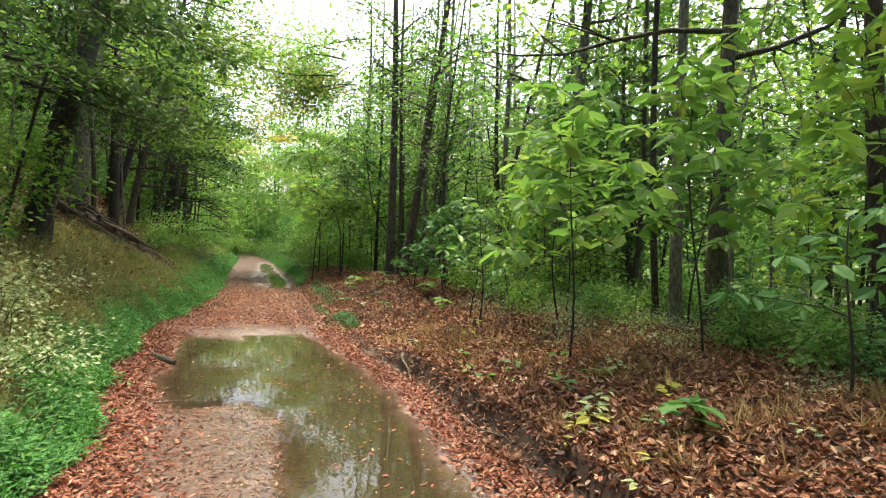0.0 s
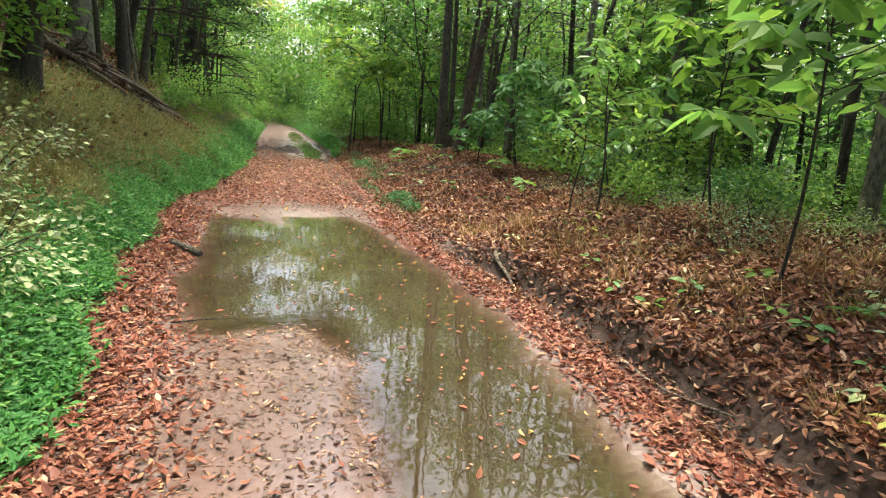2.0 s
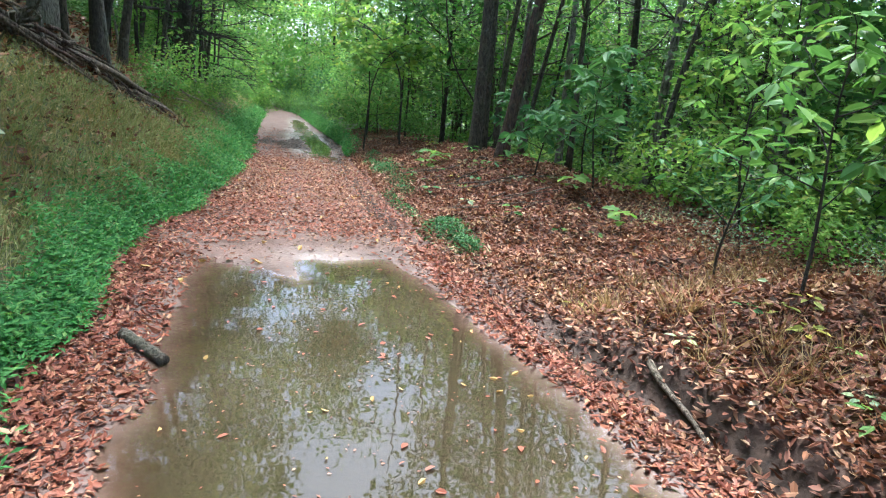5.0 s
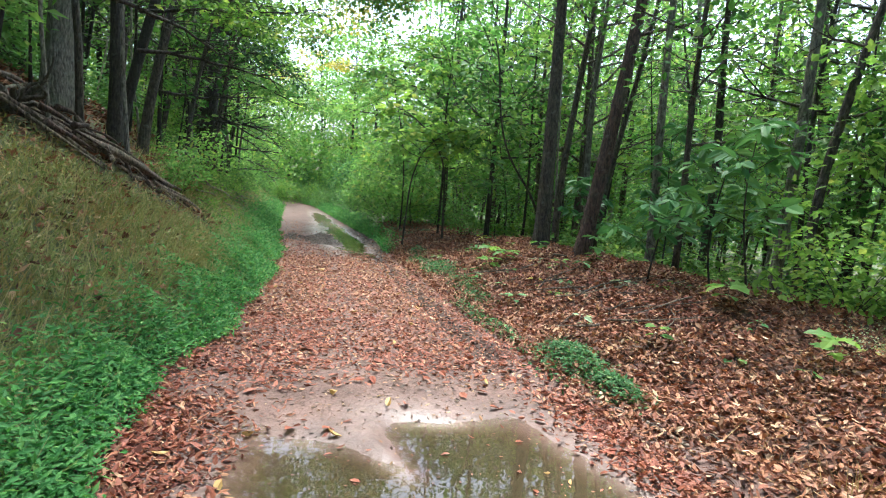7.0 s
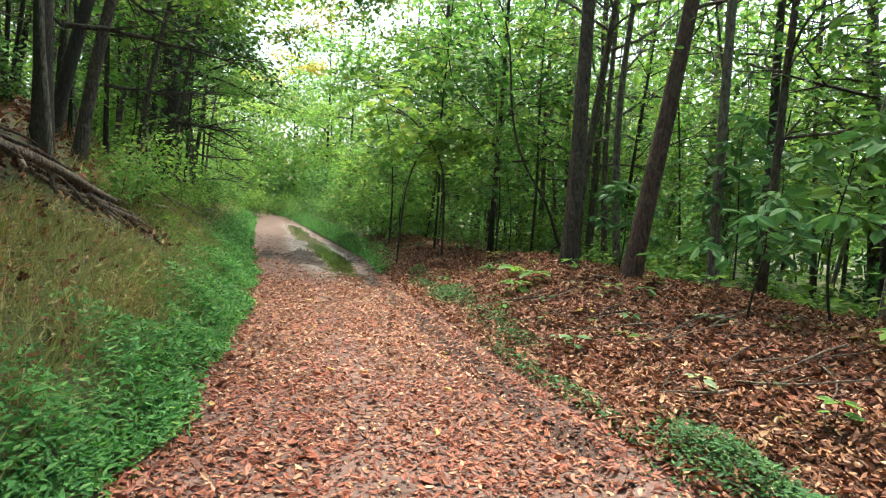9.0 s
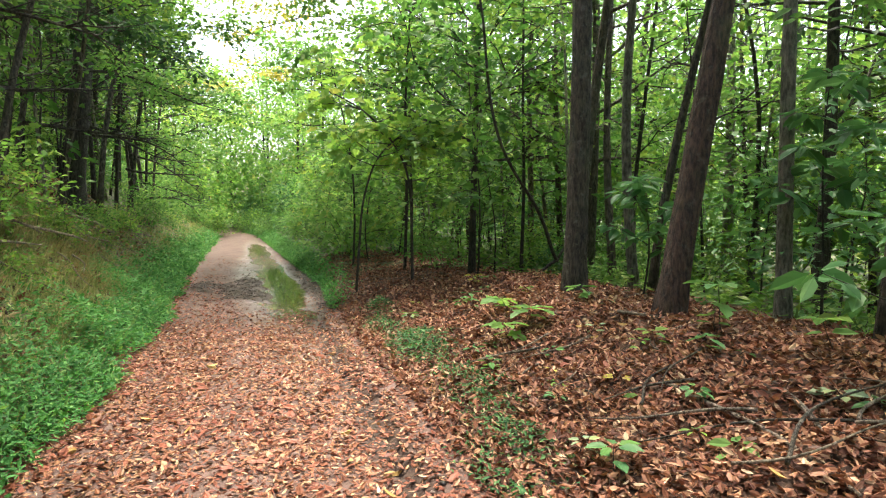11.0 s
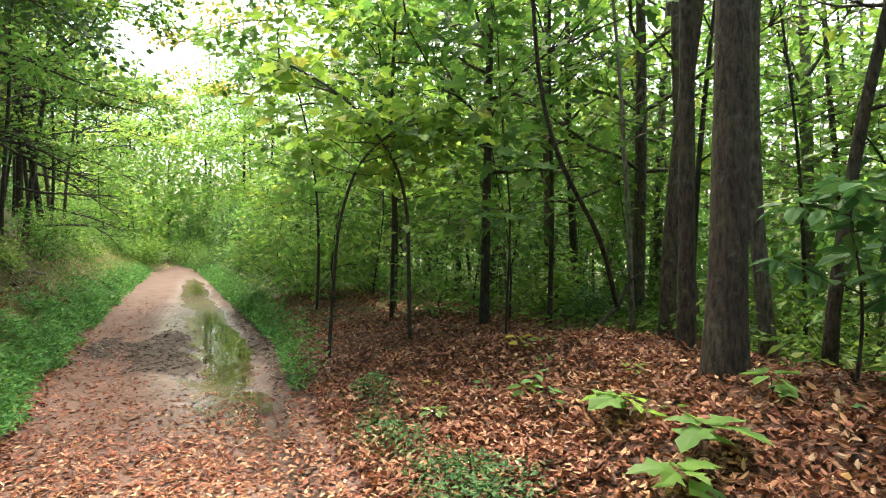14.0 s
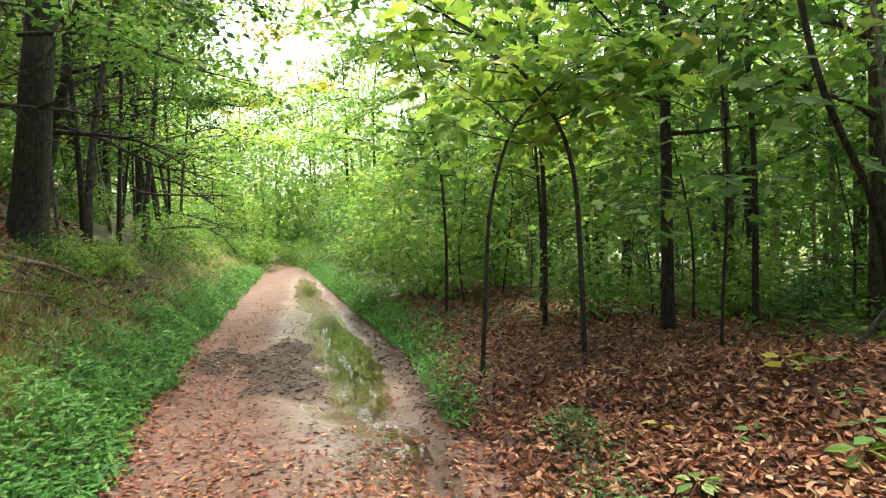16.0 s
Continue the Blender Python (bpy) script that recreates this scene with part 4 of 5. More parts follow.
part("side_stem", tube(Buf(), np.stack([-0.75 * vt + 0.06 * np.sin(vt * 7), -0.25 * vt, 0.38 - 0.42 * vt + 0.05 * np.sin(vt * 6)], -1)[::2], np.linspace(0.030, 0.018, 15), 7, 0.05, 4).mesh("side_stem", BARK_DARK), vine)
part("upper_stem", tube(Buf(), np.stack([0.7 * vt, 0.3 * vt, 0.36 + 0.55 * vt + 0.07 * np.sin(vt * 5)], -1)[::2], np.linspace(0.024, 0.012, 15), 7, 0.05, 5).mesh("upper_stem", BARK_DARK), vine)


def hanging_branch(seed, x, y, z, d, ln, leaf, n, size, label, loose=0.17):
    """A long limb reaching over the track from the slope."""
    r = np.random.default_rng(seed)
    t = thing("overhanging_branch", label, "branch", (x, y, z))
    tb, cb = Buf(), Buf()
    main = wander((0, 0, 0), d, ln, 10, 0.10, r, -0.03)
    tube(tb, main, np.linspace(0.035, 0.006, 11), 7)
    for k in range(12 if n else 22):
        m = 2 + k % 8
        a = math.atan2(d[1], d[0]) + (1 if k % 2 else -1) * r.uniform(0.5, 1.1)
        tw = wander(main[m], (math.cos(a), math.sin(a), r.uniform(-0.25, 0.25)), ln * 0.3 * r.uniform(0.6, 1.2), 5, 0.18, r)
        part("twig", tube(Buf(), tw, np.linspace(0.010, 0.002, 6), 4).mesh("twig", BARK_DARK), t)
        if n:
            leaves(cb, *spray(r, tw, n // 12, loose, size, 0.55 if loose < 0.3 else 1.0), SMALL)
    part("limb", tb.mesh("limb", BARK_DARK), t)
    if n:
        part("foliage", cb.mesh("foliage", leaf, False), t)


hanging_branch(1, -3.3, 12.0, 4.6, (0.8, 0.3, 0.12), 3.2, LEAF_MID, 900, 0.11, "leafy limb reaching out over the grassy bank")
hanging_branch(2, -3.4, 17.2, 4.0, (0.85, -0.2, 0.1), 3.0, LEAF_MID, 800, 0.11, "leafy limb reaching out from the slope")
hanging_branch(3, -3.2, 24.0, 4.2, (0.9, -0.1, 0.0), 3.2, LEAF_LIGHT, 900, 0.11, "leafy limb with yellow-green leaves over the track edge")
hanging_branch(4, -3.2, 16.2, 3.2, (0.9, 0.5, 0.0), 2.2, LEAF_DARK, 0, 0.1, "bare dead limb hanging from the slope")
hanging_branch(5, -2.9, 24.2, 3.0, (0.9, 0.4, 0.05), 2.0, LEAF_DARK, 0, 0.1, "bare arching twig hanging over the bank")
hanging_branch(6, -3.4, 27.5, 3.6, (0.9, -0.2, 0.0), 3.0, LEAF_LIGHT, 900, 0.11, "leafy limb drooping over the track edge")
hanging_branch(7, -2.8, 30.0, 1.8, (0.6, 0.7, 0.25), 2.6, LEAF_DARK, 0, 0.1, "bare dead limb leaning from the bank")
for k, (x, y, z, d, ln, lf, n) in enumerate([(-3.8, 6.5, 4.4, (0.75, 0.55, 0.12), 3.4, LEAF_DARK, 1300), (-3.6, 8.8, 5.0, (0.85, 0.4, 0.1), 3.4, LEAF_DARK, 1300), (-3.9, 10.4, 4.2, (0.8, 0.4, 0.1), 2.8, LEAF_DARK, 1300), (-3.6, 13.2, 5.4, (0.85, 0.3, 0.08), 3.6, LEAF_MID, 1000),
                                              (-3.6, 15.5, 6.2, (0.9, 0.2, 0.05), 3.4, LEAF_MID, 1000), (-3.6, 19.5, 5.0, (0.9, 0.3, 0.05), 3.0, LEAF_DARK, 1100), (-3.6, 21.5, 4.4, (0.85, 0.4, 0.0), 2.8, LEAF_DARK, 900),
                                              (-3.6, 23.5, 5.6, (0.9, 0.3, 0.08), 3.2, LEAF_MID, 1100), (-3.4, 27.0, 6.0, (0.9, 0.1, 0.05), 3.4, LEAF_MID, 1300), (-3.4, 31.0, 5.0, (0.9, 0.0, 0.1), 3.2, LEAF_MID, 1300),
                                              (4.2, 23.0, 5.2, (-0.9, 0.2, 0.1), 2.8, LEAF_MID, 1300), (4.0, 27.0, 5.0, (-0.9, 0.2, 0.1), 3.0, LEAF_LIGHT, 1300), 
                                              (4.4, 33.0, 6.0, (-0.9, 0.2, 0.1), 3.4, LEAF_LIGHT, 1300)]):
    hanging_branch(20 + k, x, y, z, d, ln, lf, n, 0.12, "leafy limb reaching out high over the track")
for k in range(6):
    s = -1 if k % 2 else 1
    hanging_branch(120 + k, s * near_r.uniform(2.6, 3.8), 21.0 + 0.7 * k, near_r.uniform(7.4, 10.5), (-s * 0.9, near_r.uniform(-0.4, 0.4), 0.06), near_r.uniform(2.6, 4.0), [LEAF_LIGHT, LEAF_YELLOW, LEAF_LIGHT][k % 3], 420, 0.16, "light yellow-green limb arching over the track", 0.38)
for k in range(10):
    hanging_branch(140 + k, near_r.uniform(0.8, 5.2), 26.5 + 0.4 * k, near_r.uniform(8.6, 10.8), (-0.9, near_r.uniform(-0.8, 0.8), near_r.uniform(-0.3, 0.15)), near_r.uniform(3.0, 4.6), [LEAF_LIGHT, LEAF_YELLOW, LEAF_LIGHT, LEAF_MID][k % 4], 700, 0.18, "light green limb arching high over the track", 0.42)
for k in range(15):
    s = -1 if k % 2 else 1
    hanging_branch(80 + k, s * near_r.uniform(3.4, 4.6), 31 + 1.4 * k, near_r.uniform(5.5, 11.0), (-s * 0.9, near_r.uniform(-0.3, 0.3), 0.08), near_r.uniform(3.6, 4.8), [LEAF_LIGHT, LEAF_YELLOW, LEAF_LIGHT][k % 3], 560, 0.19, "light yellow-green limb arching over the far track")
for k, (x, y, z, d, ln) in enumerate([(-3.4, 19.0, 3.0, (0.7, 0.6, -0.05), 2.2), (-3.2, 21.0, 2.8, (0.7, 0.6, -0.1), 2.0), (-3.4, 26.0, 3.4, (0.8, 0.4, -0.1), 2.6), (-3.0, 28.5, 2.6, (0.8, 0.5, -0.05), 2.2),
                                      (-3.3, 31.0, 3.2, (0.8, 0.3, -0.1), 2.6), (-3.4, 15.0, 3.6, (0.8, 0.5, -0.05), 2.4), (-3.3, 33.0, 2.4, (0.8, -0.2, 0.0), 2.2)]):
    hanging_branch(60 + k, x, y, z, d, ln, LEAF_DARK, 0, 0.1, "bare brown limb with fine dead twigs over the bank")
hanging_branch(8, -3.6, 10.2, 3.8, (0.6, 0.6, 0.1), 2.6, LEAF_DARK, 700, 0.09, "dark leafy limb drooping over the bank")


# ---- plants on the ground ----
def lift(p, k):
    p[:, 2] = height(p[:, 0], p[:, 1]) + k
    return p


def herb_layer():
    """Low green weeds along the left foot of the bank and in patches on the right."""
    r = np.random.default_rng(71)
    b = Buf()
    n = 90000
    y = 1.5 + 44 * r.beta(1.0, 1.9, n)
    dl = np.abs(r.normal(0.0, 1, n)) * (0.24 + 0.11 * smooth(9, 16, y)) + r.normal(0.0, 0.05, n) - 0.02 + 0.10 * wobble(y * 0, y, 2.0, 2.0)
    x = left_edge(y) - dl
    keep = (wobble(x, y, 1.6, 11.0) > -0.75 + 0.6 * np.clip(dl, 0, 1)) | (dl < 0.35)
    x, y, dl = x[keep], y[keep], dl[keep]
    hmax = (0.10 + 0.30 * smooth(-0.05, 0.35, dl)) * (0.8 + 0.35 * wobble(x, y, 3.1, 5.0))
    m = len(x)
    p = lift(np.stack([x, y, 0 * x], -1), np.maximum(0.01, hmax) * r.beta(2.0, 1.0, m))
    ln = r.uniform(0.035, 0.075, m) * (1 + smooth(14, 30, y) * 0.6)
    leaves(b, p, np.stack([r.normal(0, 1, m), r.normal(0, 1, m), r.normal(0.1, 0.35, m)], -1), np.array([0.25, 0, 1.0]) + r.normal(0, 0.35, (m, 3)), ln, ln * 0.36)
    tagged(new("roadside_weeds", b.mesh("roadside_weeds", HERB, False)), "bright green low weeds along the foot of the bank", "weeds", kind="stuff")
    b = Buf()
    spots = [(1.42, 11.0, 0.14, 0.30, 1500, 0.17), (1.47, 10.4, 0.10, 0.20, 900, 0.12), (1.22, 12.2, 0.06, 0.5, 420, 0.08), (1.22, 13.2, 0.08, 0.5, 420, 0.08), (1.60, 16.3, 0.16, 0.42, 1500, 0.16),
             (1.66, 14.9, 0.16, 0.4, 700, 0.10), (1.50, 13.9, 0.12, 0.35, 500, 0.08), (1.55, 17.6, 0.14, 0.4, 700, 0.10), (1.72, 18.6, 0.12, 0.25, 420, 0.16)]
    for cx, cy, sx, sy, k, hh in spots:
        p = np.stack([r.normal(cx, sx, k), r.normal(cy, sy, k), np.zeros(k)], -1)
        fall = np.exp(-((p[:, 0] - cx) / sx) ** 2 / 3 - ((p[:, 1] - cy) / sy) ** 2 / 3)
        p = lift(p, hh * fall * r.beta(2, 1, k) + 0.01)
        ln = r.uniform(0.03, 0.065, k)
        leaves(b, p, np.stack([r.normal(0, 1, k), r.normal(0, 1, k), r.normal(0.1, 0.35, k)], -1), np.array([0, 0, 1.0]) + r.normal(0, 0.35, (k, 3)), ln, ln * 0.4)
    tagged(new("verge_weeds", b.mesh("verge_weeds", HERB_COOL, False)), "patches of green weeds between track and leafy bank", "weeds", kind="stuff")
    b = Buf()
    k = 34000
    y = 19.3 + 31 * r.beta(1.0, 1.3, k)
    y = y[r.uniform(0, 1, k) < 0.22 + 0.78 * smooth(20, 26, y)]
    k = len(y)
    x = right_edge(y) - 0.08 + np.abs(r.normal(0.08, 0.30, k)) * (0.6 + 0.5 * smooth(22, 30, y))
    p = lift(np.stack([x, y, 0 * x], -1), 0.30 * r.beta(2, 1, k) * (0.25 + 0.75 * smooth(-0.05, 0.3, x - right_edge(y))) + 0.02)
    ln = r.uniform(0.04, 0.10, k)
    leaves(b, p, np.stack([r.normal(0, 1, k), r.normal(0, 1, k), r.normal(0.3, 0.5, k)], -1), np.array([0, 0, 1.0]) + r.normal(0, 0.35, (k, 3)), ln, ln * 0.32)
    tagged(new("verge_grass", b.mesh("verge_grass", HERB, False)), "bright green grassy weeds along the edge of the far track", "weeds", kind="stuff")


def grass_layer():
    r = np.random.default_rng(73)

    def blades(b, x, y, hh, w):
        n = len(x)
        a = r.uniform(0, 6.283, n)
        ax = np.stack([np.cos(a) * 0.8, np.sin(a) * 0.8, np.ones(n)], -1) + r.normal(0, 0.3, (n, 3))
        up = np.stack([np.cos(a), np.sin(a), 0.2 * np.ones(n)], -1)
        p = lift(np.stack([x, y, 0 * x], -1), -0.02)
        leaves(b, p, ax, up, hh, w, BLADE)
    b = Buf()
    n = 66000
    y = 2 + 20 * r.beta(1.1, 1.3, n)
    dl = r.uniform(0.15, 3.0, n) ** 1.0
    keep = r.uniform(0, 1, n) < smooth(2.5, 1.5, dl) * smooth(0.1, 0.7, dl) + 0.06
    keep &= ~((y > 13.0) & (y < 17.0) & (left_edge(y) - dl < -3.45 + 0.55 * (y - 13.9)))
    x, y, dl = (left_edge(y) - dl)[keep], y[keep], dl[keep]
    blades(b, x, y, r.uniform(0.12, 0.38, len(x)), r.uniform(0.004, 0.009, len(x)) * (1 + smooth(10, 25, y)))
    m = 26000
    y = 2 + 18 * r.beta(1.1, 1.2, m)
    x = left_edge(y) - r.uniform(0.3, 2.5, m)
    ok = (wobble(x, y, 1.9, 8.0) > -0.35) & ~((y > 13.0) & (x < -3.45 + 0.55 * (y - 13.9)))
    p = lift(np.stack([x, y, 0 * x], -1)[ok], 0.0)
    m = len(p)
    p[:, 2] += 0.26 * r.beta(1.6, 1.3, m)
    ln = r.uniform(0.03, 0.075, m)
    leaves(b, p, np.stack([r.normal(0, 1, m), r.normal(0, 1, m), r.normal(0.2, 0.5, m)], -1), np.array([0.3, 0, 1.0]) + r.normal(0, 0.4, (m, 3)), ln, ln * 0.3)
    n = 9000
    y = r.uniform(18, 48, n)
    x = left_edge(y) - 0.25 - 1.7 * r.beta(1.0, 1.6, n)
    blades(b, x, y, r.uniform(0.15, 0.36, n), r.uniform(0.008, 0.016, n))
    tagged(new("bank_grass", b.mesh("bank_grass", GRASS, False)), "tall olive grass going to seed on the sloping bank", "grass", kind="stuff")
    b = Buf()
    n = 4800
    y = r.uniform(2.0, 9.5, n)
    dr = np.abs(r.normal(1.5, 0.7, n)) + 0.45
    x = right_edge(y) + dr
    keep = wobble(x, y, 2.1, 3.0) > -0.1
    blades(b, x[keep], y[keep], r.uniform(0.08, 0.26, keep.sum()), r.uniform(0.004, 0.008, keep.sum()))
    for _ in range(95):
        cy = r.uniform(2.2, 8.8)
        cx = right_edge(cy) + 0.5 + abs(r.normal(0.9, 0.7))
        k = int(r.integers(16, 40))
        blades(b, r.normal(cx, 0.035, k), r.normal(cy, 0.035, k), r.uniform(0.10, 0.34, k), r.uniform(0.005, 0.011, k))
    n = 3000
    y = r.uniform(4, 22, n)
    x = left_edge(y) - r.uniform(0.5, 2.6, n)
    keep = wobble(x, y, 1.9, 6.0) > 0.15
    blades(b, x[keep], y[keep], r.uniform(0.2, 0.5, keep.sum()), r.uniform(0.003, 0.007, keep.sum()))
    tagged(new("dry_grass", b.mesh("dry_grass", STRAW, False)), "dead straw-coloured grass standing on the banks", "grass", kind="stuff")


def floor_layer():
    """Ferny undergrowth on the woodland floor behind the bank."""
    r = np.random.default_rng(77)
    n = 17000
    y = r.uniform(-2, 34, n)
    x = right_edge(y) + 3.3 + 9.5 * r.beta(1.0, 1.5, n)
    keep = (wobble(x, y, 1.1, 4.0) > -0.55) & ~((y < 9.5) & (x < 5.4))
    x, y = x[keep], y[keep]
    m = len(x)
    p = lift(np.stack([x, y, 0 * x], -1), 0.5 * r.beta(1.2, 1.6, m) * (0.6 + 0.4 * wobble(x, y, 1.7, 2.0)))
    ln = r.uniform(0.08, 0.2, m)
    b = Buf()
    leaves(b, p, np.stack([r.normal(0, 1, m), r.normal(0, 1, m), r.normal(0.1, 0.3, m)], -1), np.array([0, 0, 1.0]) + r.normal(0, 0.4, (m, 3)), ln, ln * 0.5)
    tagged(new("undergrowth", b.mesh("undergrowth", LEAF_MID, False)), "dark green undergrowth covering the woodland floor", "undergrowth", kind="stuff")


herb_layer()
grass_layer()
floor_layer()


# ---- fallen leaves ----
def litter_mesh(name, x, y, mat, r, lo, hi, pile=0.02, tilt=0.35, shape=BROAD):
    n = len(x)
    p = np.stack([x, y, height(x, y) + pile * r.uniform(0.1, 1, n)], -1)
    p[:, 2] = np.maximum(p[:, 2], 0.004)
    a = r.uniform(0, 6.283, n)
    ax = np.stack([np.cos(a), np.sin(a), r.normal(0, tilt, n)], -1)
    ln = r.uniform(lo, hi, n)
    b = Buf()
    leaves(b, p, ax, np.array([0, 0, 1.0]) + r.normal(0, tilt, (n, 3)), ln, ln * r.uniform(0.34, 0.6, n), shape, r.uniform(-2.2, 2.6, n))
    return b.mesh(name, mat, False)


def litter():
    r = np.random.default_rng(81)
    n = 88000
    y = 1.2 + 30 * r.beta(1.0, 1.7, n)
    le, re = left_edge(y), right_edge(y)
    x = le - 0.15 + (re - le + 0.35) * r.uniform(0, 1, n)
    pd = pool_depth(x, y)
    dens = 0.85 + 0.25 * wobble(x, y, 2.3, 2.0)
    dens *= np.where((y < 10.6), np.clip(np.maximum(smooth(0.75, 0.15, x - le), smooth(0.40, 0.12, re - x)), 0.03, 1), 1)
    dens *= 1 - 0.6 * smooth(1.2, 0.5, np.hypot((x + 0.05) / 1.0, (y - 10.7) / 0.9))
    dens *= 1 - 0.92 * smooth(1.2, 0.8, np.hypot((x - 0.3) / 0.75, (y - 24.0) / 5.0))
    dens *= 1 - 0.8 * np.clip(churned(x, y), 0, 1)
    dens *= 1 - 0.4 * smooth(17, 20, y)
    dens *= np.where(y > 25, 0.4, 1.0)
    dens *= 1 - 0.55 * np.exp(-((x - re + 0.28) / 0.12) ** 2) * smooth(10.6, 11.5, y)
    dens *= 1 - 0.35 * np.exp(-((x - (le + re) / 2 + 0.12) / 0.13) ** 2)
    keep = (r.uniform(0, 1, n) < dens) & (pd < -0.02)
    road = thing("leaf_litter", "reddish-brown fallen leaves strewn over the dirt track", "leaf litter", kind="stuff")
    near = keep & (y < 12)
    part("leaf_cover", litter_mesh("leaf_cover", x[near], y[near], FALLEN, r, 0.025, 0.068, 0.014, 0.3), road)
    away = keep & (y >= 12)
    part("leaf_cover", litter_mesh("leaf_cover", x[away], y[away], FALLEN, r, 0.028, 0.07, 0.012, 0.28, SMALL), road)
    n = 19000
    y = r.uniform(2.0, 10.5, n)
    side = r.uniform(0, 1, n) < 0.62
    x = np.where(side, left_edge(y) + np.abs(r.normal(0, 0.34, n)), right_edge(y) + 0.1 - np.abs(r.normal(0, 0.2, n)))
    ok = pool_depth(x, y) < -0.04
    part("leaf_cover", litter_mesh("leaf_cover", x[ok], y[ok], FALLEN, r, 0.025, 0.062, 0.03, 0.42), road)
    n = 115000
    y = 1.2 + 26 * r.beta(1.0, 1.4, n)
    dr = 0.05 + 4.2 * r.beta(1.1, 1.7, n)
    x = right_edge(y) + dr
    dens = 0.95 + 0.2 * wobble(x, y, 2.0, 7.0) + 0.3 * wobble(x, y, 6.5, 3.0)
    dens *= np.where((y < 8.3) & (dr > 0.25) & (dr < 0.38), 0.6, 1.0)
    dens *= np.where((y > 6.8) & (y < 9.6) & (dr < 0.7), 0.6, 1.0)
    keep = r.uniform(0, 1, n) < dens
    bank = thing("leaf_litter", "thick brown leaf litter covering the low bank", "leaf litter", kind="stuff")
    near = keep & (y < 9)
    part("leaf_cover", litter_mesh("leaf_cover", x[near], y[near], FALLEN_BROWN, r, 0.03, 0.075, 0.05, 0.5), bank)
    away = keep & (y >= 9)
    part("leaf_cover", litter_mesh("leaf_cover", x[away], y[away], FALLEN_BROWN, r, 0.03, 0.074, 0.05, 0.5), bank)
    n = 42000
    y = r.uniform(9.6, 19.5, n)
    dr = 0.1 + 2.9 * r.beta(1.2, 1.3, n)
    x = right_edge(y) + dr
    keep = r.uniform(0, 1, n) < 0.85 + 0.4 * wobble(x, y, 6.5, 3.0)
    part("leaf_cover", litter_mesh("leaf_cover", x[keep], y[keep], FALLEN_TAN, r, 0.03, 0.075, 0.06, 0.5), bank)
    # paler tan leaves that lift the shaded near bank by colour instead of light
    n = 15000
    y = r.uniform(1.6, 9.8, n)
    x = right_edge(y) + 0.4 + 2.8 * r.beta(1.0, 1.4, n)
    part("leaf_cover", litter_mesh("leaf_cover", x, y, FALLEN_TAN, r, 0.03, 0.075, 0.07, 0.55), bank)
    n = 26000
    y = r.uniform(11, 19.5, n)
    x = left_edge(y) + (right_edge(y) - left_edge(y)) * r.uniform(0, 1, n)
    u = (x - (left_edge(y) + right_edge(y)) / 2 + 0.1)
    keep = r.uniform(0, 1, n) < (1 - 0.6 * np.exp(-(u / 0.16) ** 2)) * (1 - 0.7 * np.exp(-((x - right_edge(y) + 0.28) / 0.14) ** 2)) * smooth(19.5, 17.5, y)
    for sel, mat in ((keep & (y < 13), FALLEN), (keep & (y >= 13), FALLEN_TAN)):
        part("leaf_cover", litter_mesh("leaf_cover", x[sel], y[sel], mat, r, 0.026, 0.058, 0.014, 0.3), road)
    n = 3200
    y, dl = r.uniform(2, 24, n), np.abs(r.normal(0.1, 0.3, n))
    n2 = 20000
    y2, d2 = r.uniform(3, 27, n2), r.uniform(0.6, 5.0, n2)
    slope = thing("leaf_litter", "dark brown leaf litter under the trees up the slope", "leaf litter", kind="stuff")
    part("leaf_cover", litter_mesh("leaf_cover", left_edge(y2) - d2, y2, FALLEN_BROWN, r, 0.06, 0.15, 0.06, 0.5, SMALL), slope)
    n3 = 5200
    x3, y3 = r.normal(-0.25, 0.5, n3), r.normal(4.6, 1.1, n3)
    ok = (pool_depth(x3, y3) < 0.06) & (y3 > 2.2) & (x3 > -1.3)
    x4, y4 = r.normal(0.0, 0.7, 6000), np.where(np.arange(6000) < 2600, r.normal(10.8, 0.7, 6000), r.uniform(17, 28, 6000))
    ok4 = (pool_depth(x4, y4) < -0.01) & (np.abs(x4) < 1.1)
    x3, y3 = np.concatenate([x3[ok], x4[ok4]]), np.concatenate([y3[ok], y4[ok4]])
    part("wet_leaf_cover", litter_mesh("wet_leaf_cover", x3, y3, SODDEN, r, 0.012, 0.042, 0.005, 0.15), road)
    part("leaf_fringe", litter_mesh("leaf_fringe", left_edge(y) - dl + 0.15, y, FALLEN, r, 0.04, 0.09, 0.03, 0.4), road)
    # larger leaves lying singly on the track and the bank
    shapes = [litter_mesh("leaf", np.zeros(1), np.zeros(1) - 40, m, r, s, s + 0.001, 0.0, 0.2) for m, s in ((FALLEN, 0.11), (FALLEN_YELLOW, 0.09), (FALLEN, 0.09), (FALLEN_BROWN, 0.12))]
    for me in shapes:
        c = np.empty(len(me.vertices) * 3, np.float32)
        me.vertices.foreach_get("co", c)
        c = c.reshape(-1, 3)
        me.vertices.foreach_set("co", (c - c.mean(0)).ravel())
    for k in range(280):
        on_road = k % 3 > 0
        for _ in range(30):
            y = r.uniform(3.2, 17)
            x = r.uniform(left_edge(y), right_edge(y)) if on_road else right_edge(y) + r.uniform(0.5, 2.4)
            if pool_depth(x, y) < -0.05 and not (on_road and y < 6.2 and -0.95 < x < 0.3):
                break
        ob = part("leaf", shapes[int(r.choice([0, 1, 2, 3], p=[0.4, 0.15, 0.25, 0.2]))], road if on_road else bank)
